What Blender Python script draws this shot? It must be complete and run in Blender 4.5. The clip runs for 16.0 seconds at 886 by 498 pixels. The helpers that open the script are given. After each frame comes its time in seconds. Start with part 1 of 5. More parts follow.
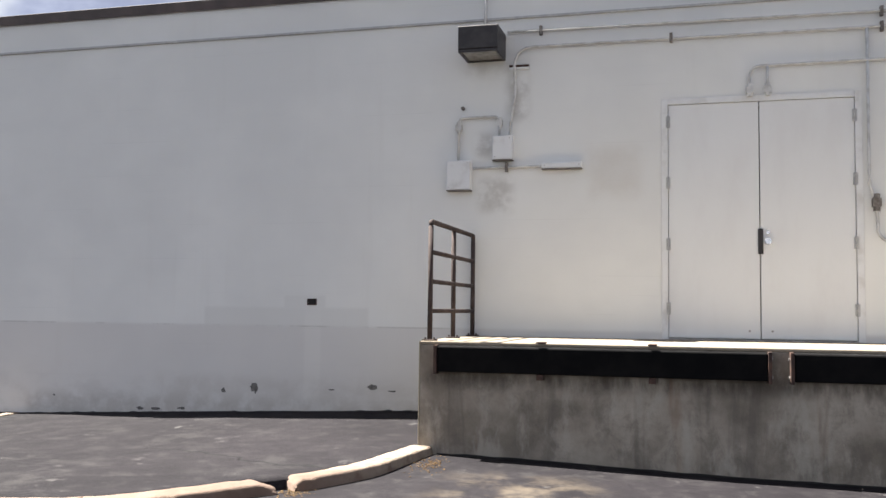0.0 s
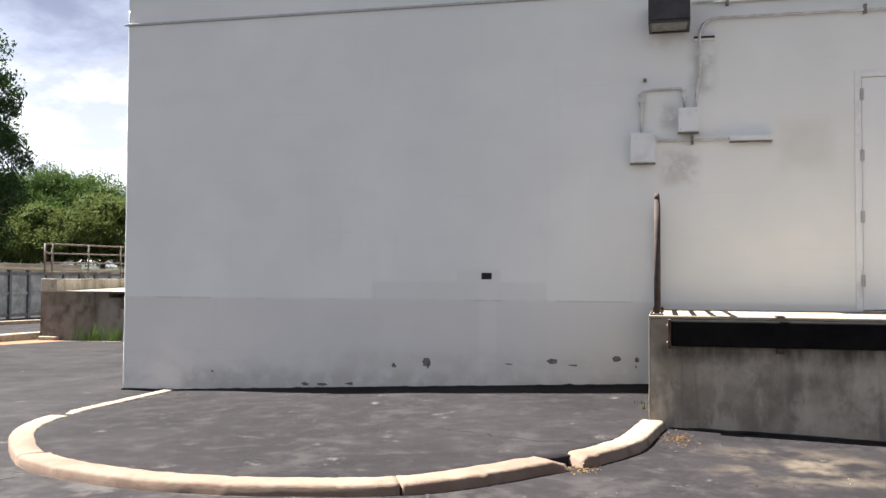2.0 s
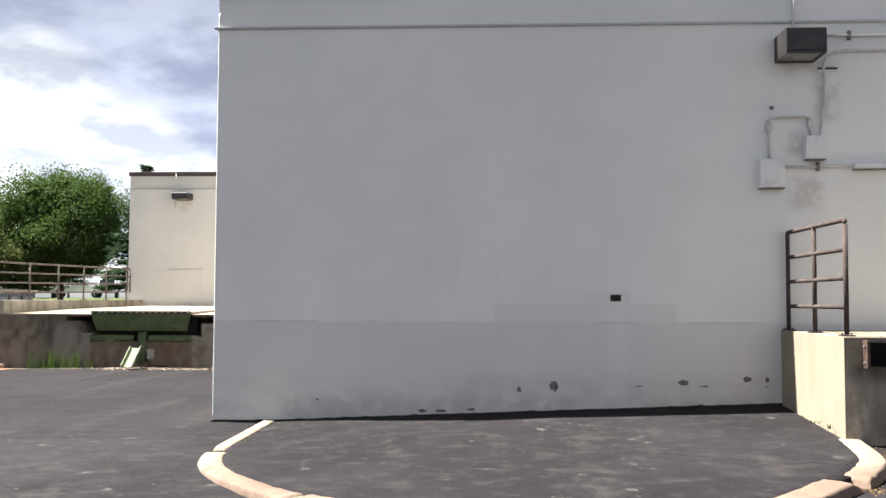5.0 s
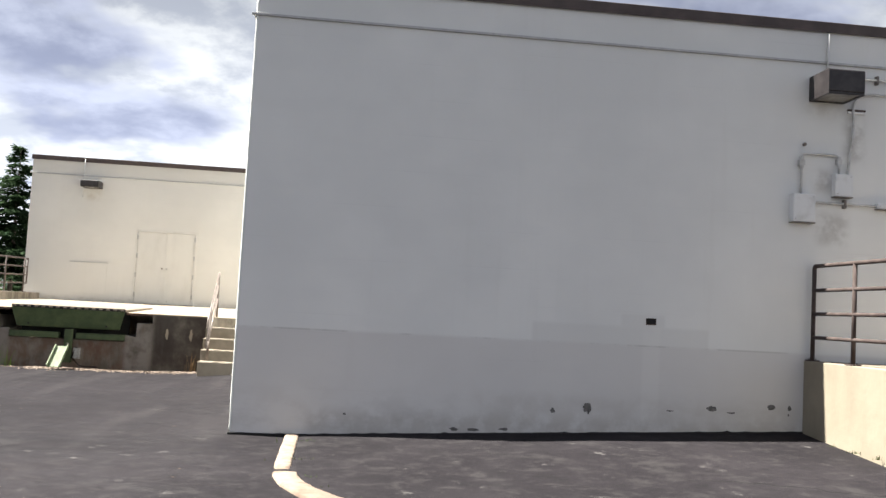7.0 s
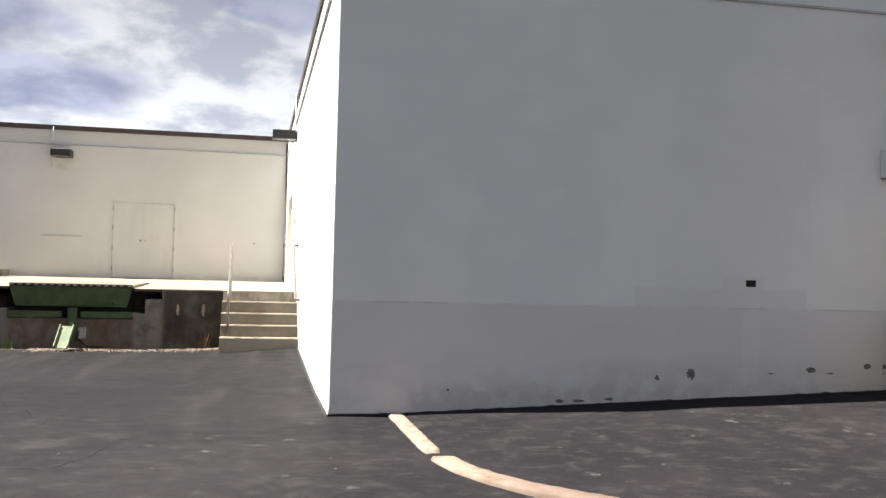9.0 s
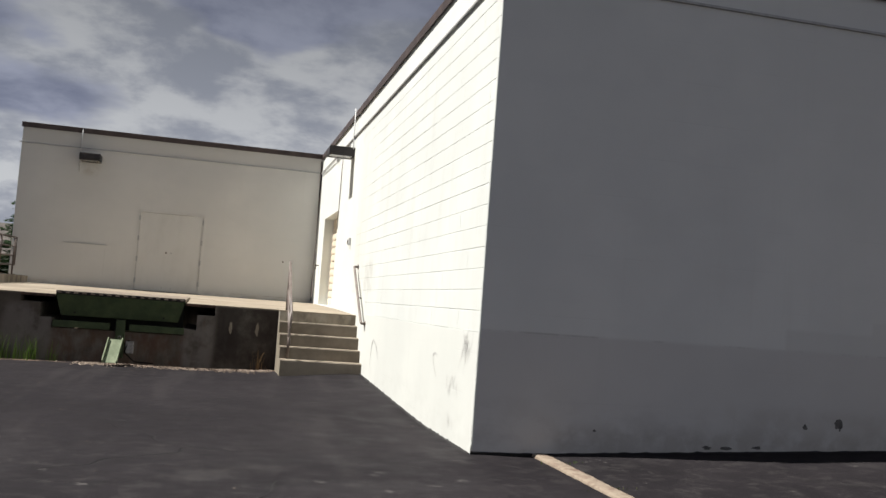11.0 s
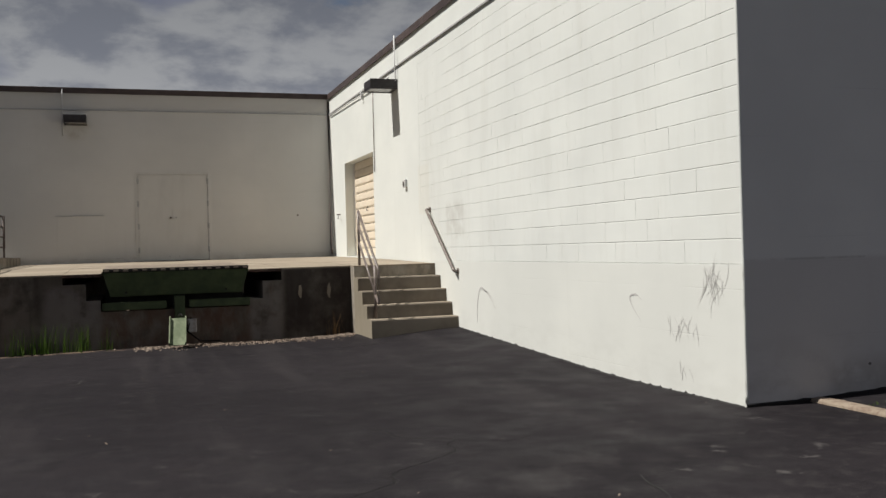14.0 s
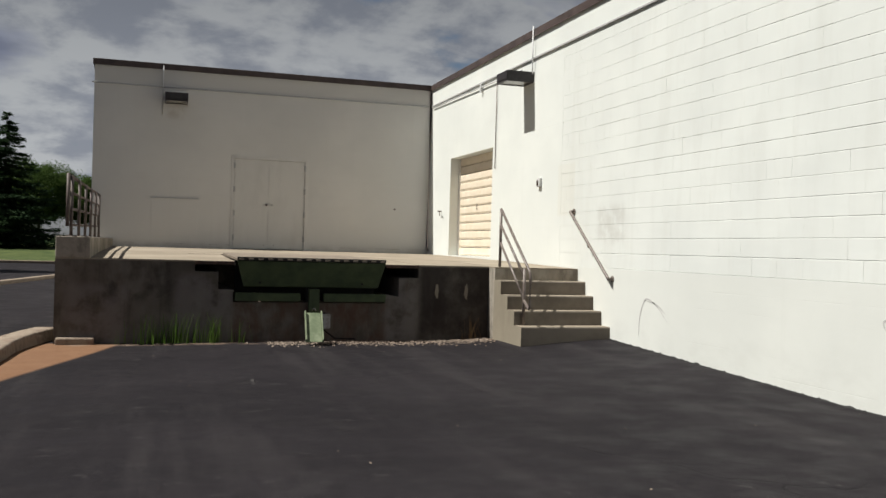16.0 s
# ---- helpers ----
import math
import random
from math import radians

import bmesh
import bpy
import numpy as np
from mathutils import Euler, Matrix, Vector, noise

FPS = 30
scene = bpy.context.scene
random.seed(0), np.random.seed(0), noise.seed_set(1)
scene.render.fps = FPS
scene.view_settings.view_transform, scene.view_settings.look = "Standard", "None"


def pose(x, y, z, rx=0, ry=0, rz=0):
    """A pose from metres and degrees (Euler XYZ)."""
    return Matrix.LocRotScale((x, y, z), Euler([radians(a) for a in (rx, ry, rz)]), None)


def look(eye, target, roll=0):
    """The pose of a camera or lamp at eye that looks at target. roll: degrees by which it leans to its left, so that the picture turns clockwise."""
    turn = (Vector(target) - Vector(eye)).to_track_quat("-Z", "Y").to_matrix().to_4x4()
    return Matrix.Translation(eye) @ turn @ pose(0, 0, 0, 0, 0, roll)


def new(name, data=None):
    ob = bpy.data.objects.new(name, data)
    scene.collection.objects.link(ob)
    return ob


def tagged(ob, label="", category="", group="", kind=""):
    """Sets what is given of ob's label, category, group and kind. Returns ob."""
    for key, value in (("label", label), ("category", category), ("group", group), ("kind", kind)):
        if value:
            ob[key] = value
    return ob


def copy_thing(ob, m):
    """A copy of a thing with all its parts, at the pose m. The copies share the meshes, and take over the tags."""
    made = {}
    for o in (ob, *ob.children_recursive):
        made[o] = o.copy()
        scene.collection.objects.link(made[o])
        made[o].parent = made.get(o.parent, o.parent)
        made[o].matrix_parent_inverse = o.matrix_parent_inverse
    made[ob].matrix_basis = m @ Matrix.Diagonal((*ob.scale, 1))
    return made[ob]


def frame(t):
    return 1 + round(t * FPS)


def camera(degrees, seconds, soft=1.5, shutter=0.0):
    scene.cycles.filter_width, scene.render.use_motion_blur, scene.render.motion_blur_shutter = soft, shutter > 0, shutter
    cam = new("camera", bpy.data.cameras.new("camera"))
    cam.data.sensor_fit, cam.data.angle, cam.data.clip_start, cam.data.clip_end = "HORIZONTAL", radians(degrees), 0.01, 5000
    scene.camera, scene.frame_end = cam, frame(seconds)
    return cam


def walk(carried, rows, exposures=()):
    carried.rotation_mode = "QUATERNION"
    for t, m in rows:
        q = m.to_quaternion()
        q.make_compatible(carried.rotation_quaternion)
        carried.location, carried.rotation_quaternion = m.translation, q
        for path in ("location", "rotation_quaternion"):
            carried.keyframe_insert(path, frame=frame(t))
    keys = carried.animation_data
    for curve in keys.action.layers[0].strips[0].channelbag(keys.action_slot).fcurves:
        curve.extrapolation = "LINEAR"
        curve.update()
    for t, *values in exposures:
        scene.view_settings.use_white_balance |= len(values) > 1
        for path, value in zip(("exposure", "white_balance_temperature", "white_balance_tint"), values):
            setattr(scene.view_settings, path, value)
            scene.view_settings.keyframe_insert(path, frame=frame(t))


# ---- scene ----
cam = camera(50.9, 16.0)
METRES, EYE, TILT, LEAN, TURN = 17.05, 1.376, 0.0, 0.0, 15.0
ROWS = [
    (0.0, 0.0, 0.0, 0.0, -0.04, 3.67, -0.65),
    (0.5, -0.0344, 0.0008, 0.0007, 1.17, 2.49, -2.48),
    (1.0, -0.0672, -0.0012, 0.0021, 2.32, 2.13, -2.5),
    (1.5, -0.1008, 0.0055, 0.0013, -0.03, 2.1, -0.82),
    (2.0, -0.1336, 0.0066, 0.001, -1.54, 1.89, -0.34),
    (2.5, -0.1672, 0.0113, -0.0003, -0.18, -0.63, -0.46),
    (3.0, -0.2003, 0.0149, 0.0006, -3.06, -0.56, -1.4),
    (3.5, -0.2354, 0.0182, 0.0027, -9.17, 2.52, -0.61),
    (3.7, -0.2475, 0.0218, 0.0013, -6.31, 2.38, 0.1),
    (5.8, -0.3774, 0.0621, 0.0023, -16.9, 3.5, -0.9),
    (6.0, -0.388, 0.0698, 0.0017, -17.77, 2.97, -1.16),
    (6.5, -0.4155, 0.0862, 0.0033, -19.68, 3.32, -2.06),
    (7.0, -0.4443, 0.1007, 0.0027, -21.51, 3.87, -3.05),
    (7.5, -0.4687, 0.1185, 0.0011, -23.31, 3.19, -1.64),
    (8.0, -0.4951, 0.1349, 0.0016, -22.36, 2.79, -3.24),
    (8.5, -0.5174, 0.152, 0.0009, -23.61, 2.02, -4.52),
    (9.0, -0.5356, 0.1749, 0.0021, -26.4, 1.8, -1.44),
    (9.2, -0.5431, 0.1807, 0.0018, -26.9, 1.75, -2.5),
    (11.3, -0.6222, 0.2742, -0.003, -29.1, 4.3, -4.5),
    (11.5, -0.6262, 0.2859, -0.0029, -29.99, 4.56, -3.9),
    (12.0, -0.6418, 0.3123, -0.0036, -27.18, 2.79, -4.15),
    (12.5, -0.6533, 0.3389, -0.0043, -29.66, 2.12, -1.37),
    (13.0, -0.6689, 0.366, -0.0039, -30.65, 1.23, -0.88),
    (13.5, -0.6879, 0.3898, -0.0027, -31.99, 0.44, 0.23),
    (14.0, -0.7031, 0.4149, -0.0034, -33.54, -0.03, 1.57),
    (14.5, -0.7214, 0.4384, -0.0039, -33.02, 0.11, 0.21),
    (15.0, -0.7353, 0.4655, -0.0044, -35.13, 0.29, -0.09),
    (15.5, -0.7499, 0.4937, -0.0032, -34.42, 0.17, 0.17),
    (16.0, -0.7682, 0.5189, -0.0026, -32.51, 0.0, -1.59),
]
EXPOSURES = [(0, 2.48, 6350, 10), (3.5, 2.50, 6400, 9), (6, 2.28, 6380, 9), (7, 2.27, 6400, 9), (8.5, 2.22, 6420, 10), (9, 1.92, 6400, 10), (11.5, 0.66, 6350, 11), (12.5, 0.43, 6400, 11), (14.5, 0.28, 6400, 11), (15.5, 0.28, 6350, 10), (16, 0.48, 6350, 9)]
walk(cam, [(t, pose(0, 0, EYE, TILT, LEAN, TURN) @ pose(METRES * x, METRES * y, METRES * z, 90 + pitch, roll, yaw)) for t, x, y, z, yaw, pitch, roll in ROWS], EXPOSURES)

# ---- light ----
SUN_AZ, SUN_EL = 170.6, 58.3           # degrees: azimuth counted from +x towards +y
sun = new("sun", bpy.data.lights.new("sun", "SUN"))
sun.data.energy, sun.data.angle, sun.data.color = 5.0, radians(0.53), (1.0, 0.955, 0.87)
sun_way = Vector((math.cos(radians(SUN_AZ)) * math.cos(radians(SUN_EL)), math.sin(radians(SUN_AZ)) * math.cos(radians(SUN_EL)), math.sin(radians(SUN_EL))))
sun.matrix_world = look(sun_way * 60, (0, 0, 0))


class Nodes:
    """A small wrapper to wire shader nodes."""

    def __init__(self, tree):
        self.tree = tree

    def put(self, socket, value):
        if isinstance(value, bpy.types.NodeSocket):
            self.tree.links.new(value, socket)
        elif value is not None:
            socket.default_value = value

    def node(self, kind, **values):
        n = self.tree.nodes.new(kind)
        for key, value in values.items():
            self.put(n.inputs[key.replace("_", " ")], value)
        return n

    def math(self, op, a, b=0.0, c=0.0, clamp=False):
        n = self.tree.nodes.new("ShaderNodeMath")
        n.operation, n.use_clamp = op, clamp
        for i, value in enumerate((a, b, c)):
            self.put(n.inputs[i], value)
        return n.outputs[0]

    def ramp(self, x, lo, hi, a=0.0, b=1.0):
        n = self.tree.nodes.new("ShaderNodeMapRange")
        n.interpolation_type = "SMOOTHSTEP"
        for i, value in enumerate((x, lo, hi, a, b)):
            self.put(n.inputs[i], value)
        return n.outputs[0]

    def noise(self, vec, scale, detail=4.0, rough=0.55, bend=0.0):
        n = self.tree.nodes.new("ShaderNodeTexNoise")
        self.put(n.inputs["Vector"], vec)
        n.inputs["Scale"].default_value, n.inputs["Detail"].default_value = scale, detail
        n.inputs["Roughness"].default_value, n.inputs["Distortion"].default_value = rough, bend
        return n.outputs["Fac"]

    def scaled(self, vec, s, off=(0, 0, 0)):
        n = self.tree.nodes.new("ShaderNodeMapping")
        self.put(n.inputs["Vector"], vec)
        n.inputs["Scale"].default_value, n.inputs["Location"].default_value = s, off
        return n.outputs[0]

    def mix(self, f, a, b, mode="MIX"):
        n = self.tree.nodes.new("ShaderNodeMix")
        n.data_type, n.blend_type = "RGBA", mode
        self.put(n.inputs[0], f)
        self.put(n.inputs[6], (*a, 1) if isinstance(a, tuple) and len(a) == 3 else a)
        self.put(n.inputs[7], (*b, 1) if isinstance(b, tuple) and len(b) == 3 else b)
        return n.outputs[2]

    def split(self, vec):
        n = self.tree.nodes.new("ShaderNodeSeparateXYZ")
        self.put(n.inputs[0], vec)
        return n.outputs

    def join(self, x, y, z):
        n = self.tree.nodes.new("ShaderNodeCombineXYZ")
        for i, value in enumerate((x, y, z)):
            self.put(n.inputs[i], value)
        return n.outputs[0]

    def box(self, p, x0, x1, y0, y1, z0, z1, soft=0.04):
        """1 inside a box of the coordinates p (its x, y, z sockets), 0 outside, with soft sides."""
        f = 1.0
        for s, lo, hi in zip(p, (x0, y0, z0), (x1, y1, z1)):
            if lo is None:
                continue
            f = self.math("MULTIPLY", f, self.ramp(s, lo - soft, lo + soft))
            f = self.math("MULTIPLY", f, self.ramp(s, hi - soft, hi + soft, 1.0, 0.0))
        return f


def sky():
    world = bpy.data.worlds.new("sky")
    scene.world = world
    world.use_nodes = True
    world.node_tree.nodes.clear()
    n = Nodes(world.node_tree)
    air = n.tree.nodes.new("ShaderNodeTexSky")
    air.sky_type, air.sun_disc = "NISHITA", False
    air.sun_elevation, air.sun_rotation = radians(SUN_EL), radians(90 - SUN_AZ)
    air.air_density, air.dust_density, air.ozone_density = 1.0, 0.6, 1.5
    way = n.node("ShaderNodeTexCoord").outputs["Generated"]
    x, y, z = n.split(way)
    up = n.math("ADD", n.math("MAXIMUM", z, 0.0), 0.30)
    flat = n.join(n.math("DIVIDE", x, up), n.math("DIVIDE", y, up), 0.0)
    drift = n.scaled(flat, (1.7, 2.0, 1), (11.2, 9.3, 0))
    fluff = n.noise(flat, 4.6, 9.0, 0.58, 0.12)
    billow = n.noise(n.scaled(flat, (1, 1.3, 1), (5, 2, 0)), 2.6, 7.0, 0.55, 0.1)
    mass = n.math("ADD", n.noise(drift, 0.95, 5.0, 0.5, 0.2), n.math("MULTIPLY", n.math("SUBTRACT", fluff, 0.5), 0.26))
    mass = n.math("ADD", mass, n.math("MULTIPLY", n.math("SUBTRACT", billow, 0.5), 0.22))
    cover = n.ramp(mass, 0.265, 0.33)
    core = n.ramp(n.math("ADD", mass, n.math("MULTIPLY", n.math("SUBTRACT", n.math("MINIMUM", z, 0.45), 0.24), 0.45)), 0.475, 0.58)
    white = n.mix(n.ramp(fluff, 0.38, 0.60), (7.6, 8.0, 9.1), (13.6, 13.8, 14.0))
    grey = n.mix(n.ramp(n.math("ADD", n.math("MULTIPLY", fluff, 0.55), n.math("MULTIPLY", billow, 0.45)), 0.40, 0.62), (4.7, 5.1, 7.0), (9.0, 9.5, 11.6))
    cloud = n.mix(core, white, grey)
    glow = n.ramp(z, 0.04, 0.42, 1.9, 0.80)
    bright = n.node("ShaderNodeVectorMath", Vector=cloud)
    bright.operation = "SCALE"
    n.put(bright.inputs["Scale"], glow)
    cloud = bright.outputs[0]
    clear = n.node("ShaderNodeVectorMath", Vector=air.outputs[0])
    clear.operation = "SCALE"
    clear.inputs["Scale"].default_value = 2.6
    low = n.ramp(z, -0.02, 0.06)
    colour = n.mix(n.math("MULTIPLY", cover, 0.95), clear.outputs[0], cloud)
    colour = n.mix(low, n.mix(0.5, air.outputs[0], (8.5, 8.6, 8.8)), colour)
    back = n.node("ShaderNodeBackground", Color=colour, Strength=0.0128)
    out = n.tree.nodes.new("ShaderNodeOutputWorld")
    n.tree.links.new(back.outputs[0], out.inputs[0])


sky()

# ---- materials ----


def material(name, build, rough=0.8, metal=0.0, bump=0.3, depth=0.01, spec=0.3):
    """build(n, pos, p) gives the colour and the height, from the object's coordinates in metres."""
    m = bpy.data.materials.new(name)
    m.use_nodes = True
    n = Nodes(m.node_tree)
    bsdf = m.node_tree.nodes["Principled BSDF"]
    pos = n.node("ShaderNodeTexCoord").outputs["Object"]
    made = build(n, pos, n.split(pos))
    colour, height = made[0], made[1]
    n.put(bsdf.inputs["Base Color"], (*colour, 1) if isinstance(colour, tuple) else colour)
    n.put(bsdf.inputs["Roughness"], made[2] if len(made) > 2 else rough)
    bsdf.inputs["Metallic"].default_value = metal
    bsdf.inputs["Specular IOR Level"].default_value = spec
    if height is not None:
        b = n.node("ShaderNodeBump", Strength=bump, Distance=depth, Height=height)
        n.tree.links.new(b.outputs[0], bsdf.inputs["Normal"])
    return m


def wall_paint(n, pos, p, extra=None, grime=0.5):
    """Off-white masonry paint: roller grain, blotches, faint runs and weathered foot."""
    base = n.mix(n.ramp(n.noise(pos, 0.5, 4), 0.35, 0.7), (0.655, 0.665, 0.668), (0.725, 0.733, 0.732))
    runs = n.noise(n.scaled(pos, (7, 7, 0.35)), 1.0, 4, 0.6)
    base = n.mix(n.ramp(runs, 0.55, 0.8, 0.0, 0.09), base, (0.50, 0.49, 0.46))
    roll = n.noise(n.scaled(pos, (0.9, 0.9, 3.0)), 1.3, 3, 0.5)
    base = n.mix(n.ramp(roll, 0.5, 0.7, 0.0, 0.10), base, (0.58, 0.59, 0.60))
    dirt = n.math("MULTIPLY", n.ramp(p[2], 0.10, 0.75, 1.0, 0.0), n.ramp(n.noise(n.scaled(pos, (1, 1, 2)), 2.2, 6, 0.65), 0.42, 0.68))
    base = n.mix(n.math("MULTIPLY", dirt, grime), base, (0.36, 0.35, 0.34))
    for colour, amount, box in extra or ():
        soft = {"soft": 0.09, "wide": 0.12, "line": 0.006}.get(box[-1], 0.025)
        mask = n.box(p, *box[:6], soft)
        if box[-1] == "soft":
            mask = n.math("MULTIPLY", mask, n.ramp(n.noise(pos, 5, 5, 0.6), 0.3, 0.62))
        if box[-1] == "line":
            mask = n.math("MULTIPLY", mask, n.ramp(n.noise(n.scaled(pos, (1, 1, 0.2)), 1.6, 6, 0.7), 0.45, 0.6))
        base = n.mix(n.math("MULTIPLY", mask, amount), base, colour)
    grain = n.math("ADD", n.math("MULTIPLY", n.noise(pos, 120, 2), 0.5), n.noise(pos, 14, 4))
    row = n.math("ABSOLUTE", n.math("SUBTRACT", n.math("FRACT", n.math("DIVIDE", n.math("ADD", p[2], 0.091), 0.2032)), 0.5))
    bed = n.math("MULTIPLY", n.ramp(row, 0.47, 0.5), n.ramp(n.noise(n.scaled(pos, (0.9, 0.9, 5)), 0.9, 4), 0.50, 0.66))
    grain = n.math("SUBTRACT", grain, n.math("MULTIPLY", bed, 0.9))
    base = n.mix(n.math("MULTIPLY", bed, 0.16), base, (0.46, 0.46, 0.45))
    return base, grain


NO = (None, None)
SOUTH_MARKS = [
    ((0.50, 0.480, 0.48), 0.46, (-9.2, 13, *NO, -0.2, 1.16, "")),
    ((0.55, 0.55, 0.545), 0.36, (-5.58, -3.53, *NO, 1.15, 1.37, "")),
    ((0.55, 0.55, 0.545), 0.32, (-4.56, -4.05, *NO, 1.37, 1.51, "")),
    ((0.70, 0.70, 0.69), 0.25, (-4.30, -4.10, *NO, 0.3, 1.38, "")),
    ((0.33, 0.32, 0.31), 0.45, (-9.2, -2.4, *NO, 1.150, 1.166, "line")),
    ((0.38, 0.36, 0.34), 0.55, (-8.0, -2.4, *NO, 0.0, 0.30, "soft")),
    ((0.45, 0.43, 0.41), 0.35, (-6.2, -2.4, *NO, 0.1, 0.55, "soft")),
    ((0.52, 0.50, 0.47), 0.34, (-1.03, -0.56, *NO, 2.60, 3.10, "wide")),
    ((0.50, 0.48, 0.45), 0.18, (-1.10, -0.50, *NO, 2.55, 3.15, "soft")),
    ((0.38, 0.37, 0.35), 0.65, (-2.26, -1.90, *NO, 2.45, 2.80, "soft")),
    ((0.38, 0.37, 0.36), 0.75, (-2.30, -2.08, *NO, 3.05, 3.30, "soft")),
    ((0.38, 0.37, 0.36), 0.7, (-1.95, -1.72, *NO, 3.45, 3.95, "soft")),
    ((0.45, 0.44, 0.43), 0.45, (-2.45, -1.9, *NO, 3.95, 4.10, "soft")),
]
WEST_MARKS = [
    ((0.60, 0.585, 0.56), 0.30, (*NO, 9.5, 18.9, -0.2, 1.12, "")),
    ((0.62, 0.60, 0.56), 0.35, (*NO, 18.0, 18.6, 1.9, 2.7, "")),
    ((0.42, 0.40, 0.38), 0.42, (*NO, 16.4, 17.2, 1.5, 2.0, "soft")),
]
FAR_MARKS = [
    ((0.30, 0.27, 0.25), 0.5, (-16.0, -8.9, *NO, 1.285, 1.300, "line")),
    ((0.42, 0.39, 0.36), 0.4, (-16.0, -8.9, *NO, 1.05, 1.30, "soft")),
    ((0.44, 0.40, 0.35), 0.5, (-14.65, -14.30, *NO, 3.95, 4.15, "soft")),
    ((0.60, 0.59, 0.57), 0.4, (-16.2, -8.9, *NO, 4.62, 5.0, "")),
]


def south_paint(n, pos, p):
    base, grain = wall_paint(n, pos, p, SOUTH_MARKS)
    return n.mix(1.0, base, (1.0, 0.988, 0.955), "MULTIPLY"), grain


M_SOUTH = material("painted_wall_south", south_paint, 0.75, bump=0.25, depth=0.004)


def west_paint(n, pos, p):
    base, grain = wall_paint(n, pos, p, WEST_MARKS, 0.14)
    return n.mix(1.0, base, (0.985, 1.0, 0.955), "MULTIPLY"), grain


M_WEST = material("painted_wall_west", west_paint, 0.75, bump=0.25, depth=0.004)


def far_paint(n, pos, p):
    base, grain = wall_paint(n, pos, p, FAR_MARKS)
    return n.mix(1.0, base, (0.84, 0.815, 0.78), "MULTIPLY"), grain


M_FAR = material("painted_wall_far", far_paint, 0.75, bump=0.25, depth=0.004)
M_PAINT = material("painted_metal", lambda n, pos, p: (n.mix(n.ramp(n.noise(pos, 6, 4), 0.45, 0.75), (0.67, 0.675, 0.67), (0.55, 0.545, 0.53)), n.noise(pos, 60, 2)), 0.5, bump=0.08, depth=0.002)
M_CONDUIT = material("painted_conduit", lambda n, pos, p: (n.mix(n.ramp(n.noise(pos, 9, 4), 0.4, 0.7), (0.56, 0.56, 0.55), (0.40, 0.39, 0.37)), n.noise(pos, 60, 2)), 0.85, bump=0.08, depth=0.002)
M_DOOR = material("painted_door", lambda n, pos, p: (n.mix(n.ramp(n.noise(n.scaled(pos, (2, 2, 0.8)), 1.5, 5), 0.4, 0.75), (0.68, 0.685, 0.68), (0.64, 0.64, 0.635)), n.noise(pos, 40, 2)), 0.5, bump=0.06, depth=0.002)

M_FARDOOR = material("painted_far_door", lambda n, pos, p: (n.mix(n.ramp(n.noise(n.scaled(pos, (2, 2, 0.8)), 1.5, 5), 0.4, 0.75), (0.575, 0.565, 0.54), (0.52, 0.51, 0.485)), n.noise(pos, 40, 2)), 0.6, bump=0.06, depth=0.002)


def block_paint(n, pos, p):
    world = n.node("ShaderNodeNewGeometry").outputs["Position"]
    base = n.mix(1.0, wall_paint(n, world, n.split(world), WEST_MARKS, 0.14)[0], (0.985, 1.0, 0.955), "MULTIPLY")
    tone = n.node("ShaderNodeObjectInfo").outputs["Random"]
    base = n.mix(n.math("MULTIPLY", tone, 0.09), base, (0.54, 0.53, 0.50))
    brush = n.noise(n.scaled(world, (3, 3.5, 0.7)), 1.0, 5, 0.6)
    base = n.mix(n.ramp(brush, 0.48, 0.66, 0.0, 0.13), base, (0.50, 0.495, 0.45))
    return base, n.math("ADD", n.noise(world, 16, 4), n.math("MULTIPLY", n.noise(world, 110, 2), 0.5))


M_BLOCK = material("painted_block", block_paint, 0.75, bump=0.3, depth=0.005)


def concrete_old(n, pos, p):
    """Weathered dock concrete: form marks, dark runs, lime, grime, and a darker band below the bumpers."""
    base = n.mix(n.ramp(n.noise(pos, 1.3, 6, 0.6), 0.35, 0.68), (0.165, 0.144, 0.115), (0.35, 0.312, 0.26))
    runs = n.noise(n.scaled(pos, (5.5, 5.5, 0.5)), 1.0, 5, 0.6, 0.4)
    base = n.mix(n.ramp(runs, 0.5, 0.66, 0.0, 0.42), base, (0.085, 0.075, 0.065))
    blot = n.noise(n.scaled(pos, (1, 1, 0.8), (1, 7, 3)), 4.4, 8, 0.72, 0.3)
    base = n.mix(n.ramp(blot, 0.46, 0.66, 0.0, 0.6), base, (0.12, 0.105, 0.088))
    lime = n.noise(n.scaled(pos, (2.5, 2.5, 1.0), (4, 2, 1)), 1.6, 6, 0.65)
    base = n.mix(n.ramp(lime, 0.50, 0.66, 0.0, 0.62), base, (0.36, 0.335, 0.285))
    # ragged darker band just below the bumpers
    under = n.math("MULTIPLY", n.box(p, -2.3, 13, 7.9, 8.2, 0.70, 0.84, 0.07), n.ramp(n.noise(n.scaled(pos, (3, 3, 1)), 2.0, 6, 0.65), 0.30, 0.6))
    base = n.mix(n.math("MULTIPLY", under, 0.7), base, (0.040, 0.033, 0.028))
    rust = n.noise(n.scaled(pos, (4, 4, 0.6), (9, 1, 0)), 1.0, 4)
    base = n.mix(n.ramp(rust, 0.62, 0.75, 0.0, 0.4), base, (0.16, 0.085, 0.045))
    return base, n.math("ADD", n.noise(pos, 9, 6, 0.65), n.math("MULTIPLY", n.noise(pos, 70, 3), 0.4))


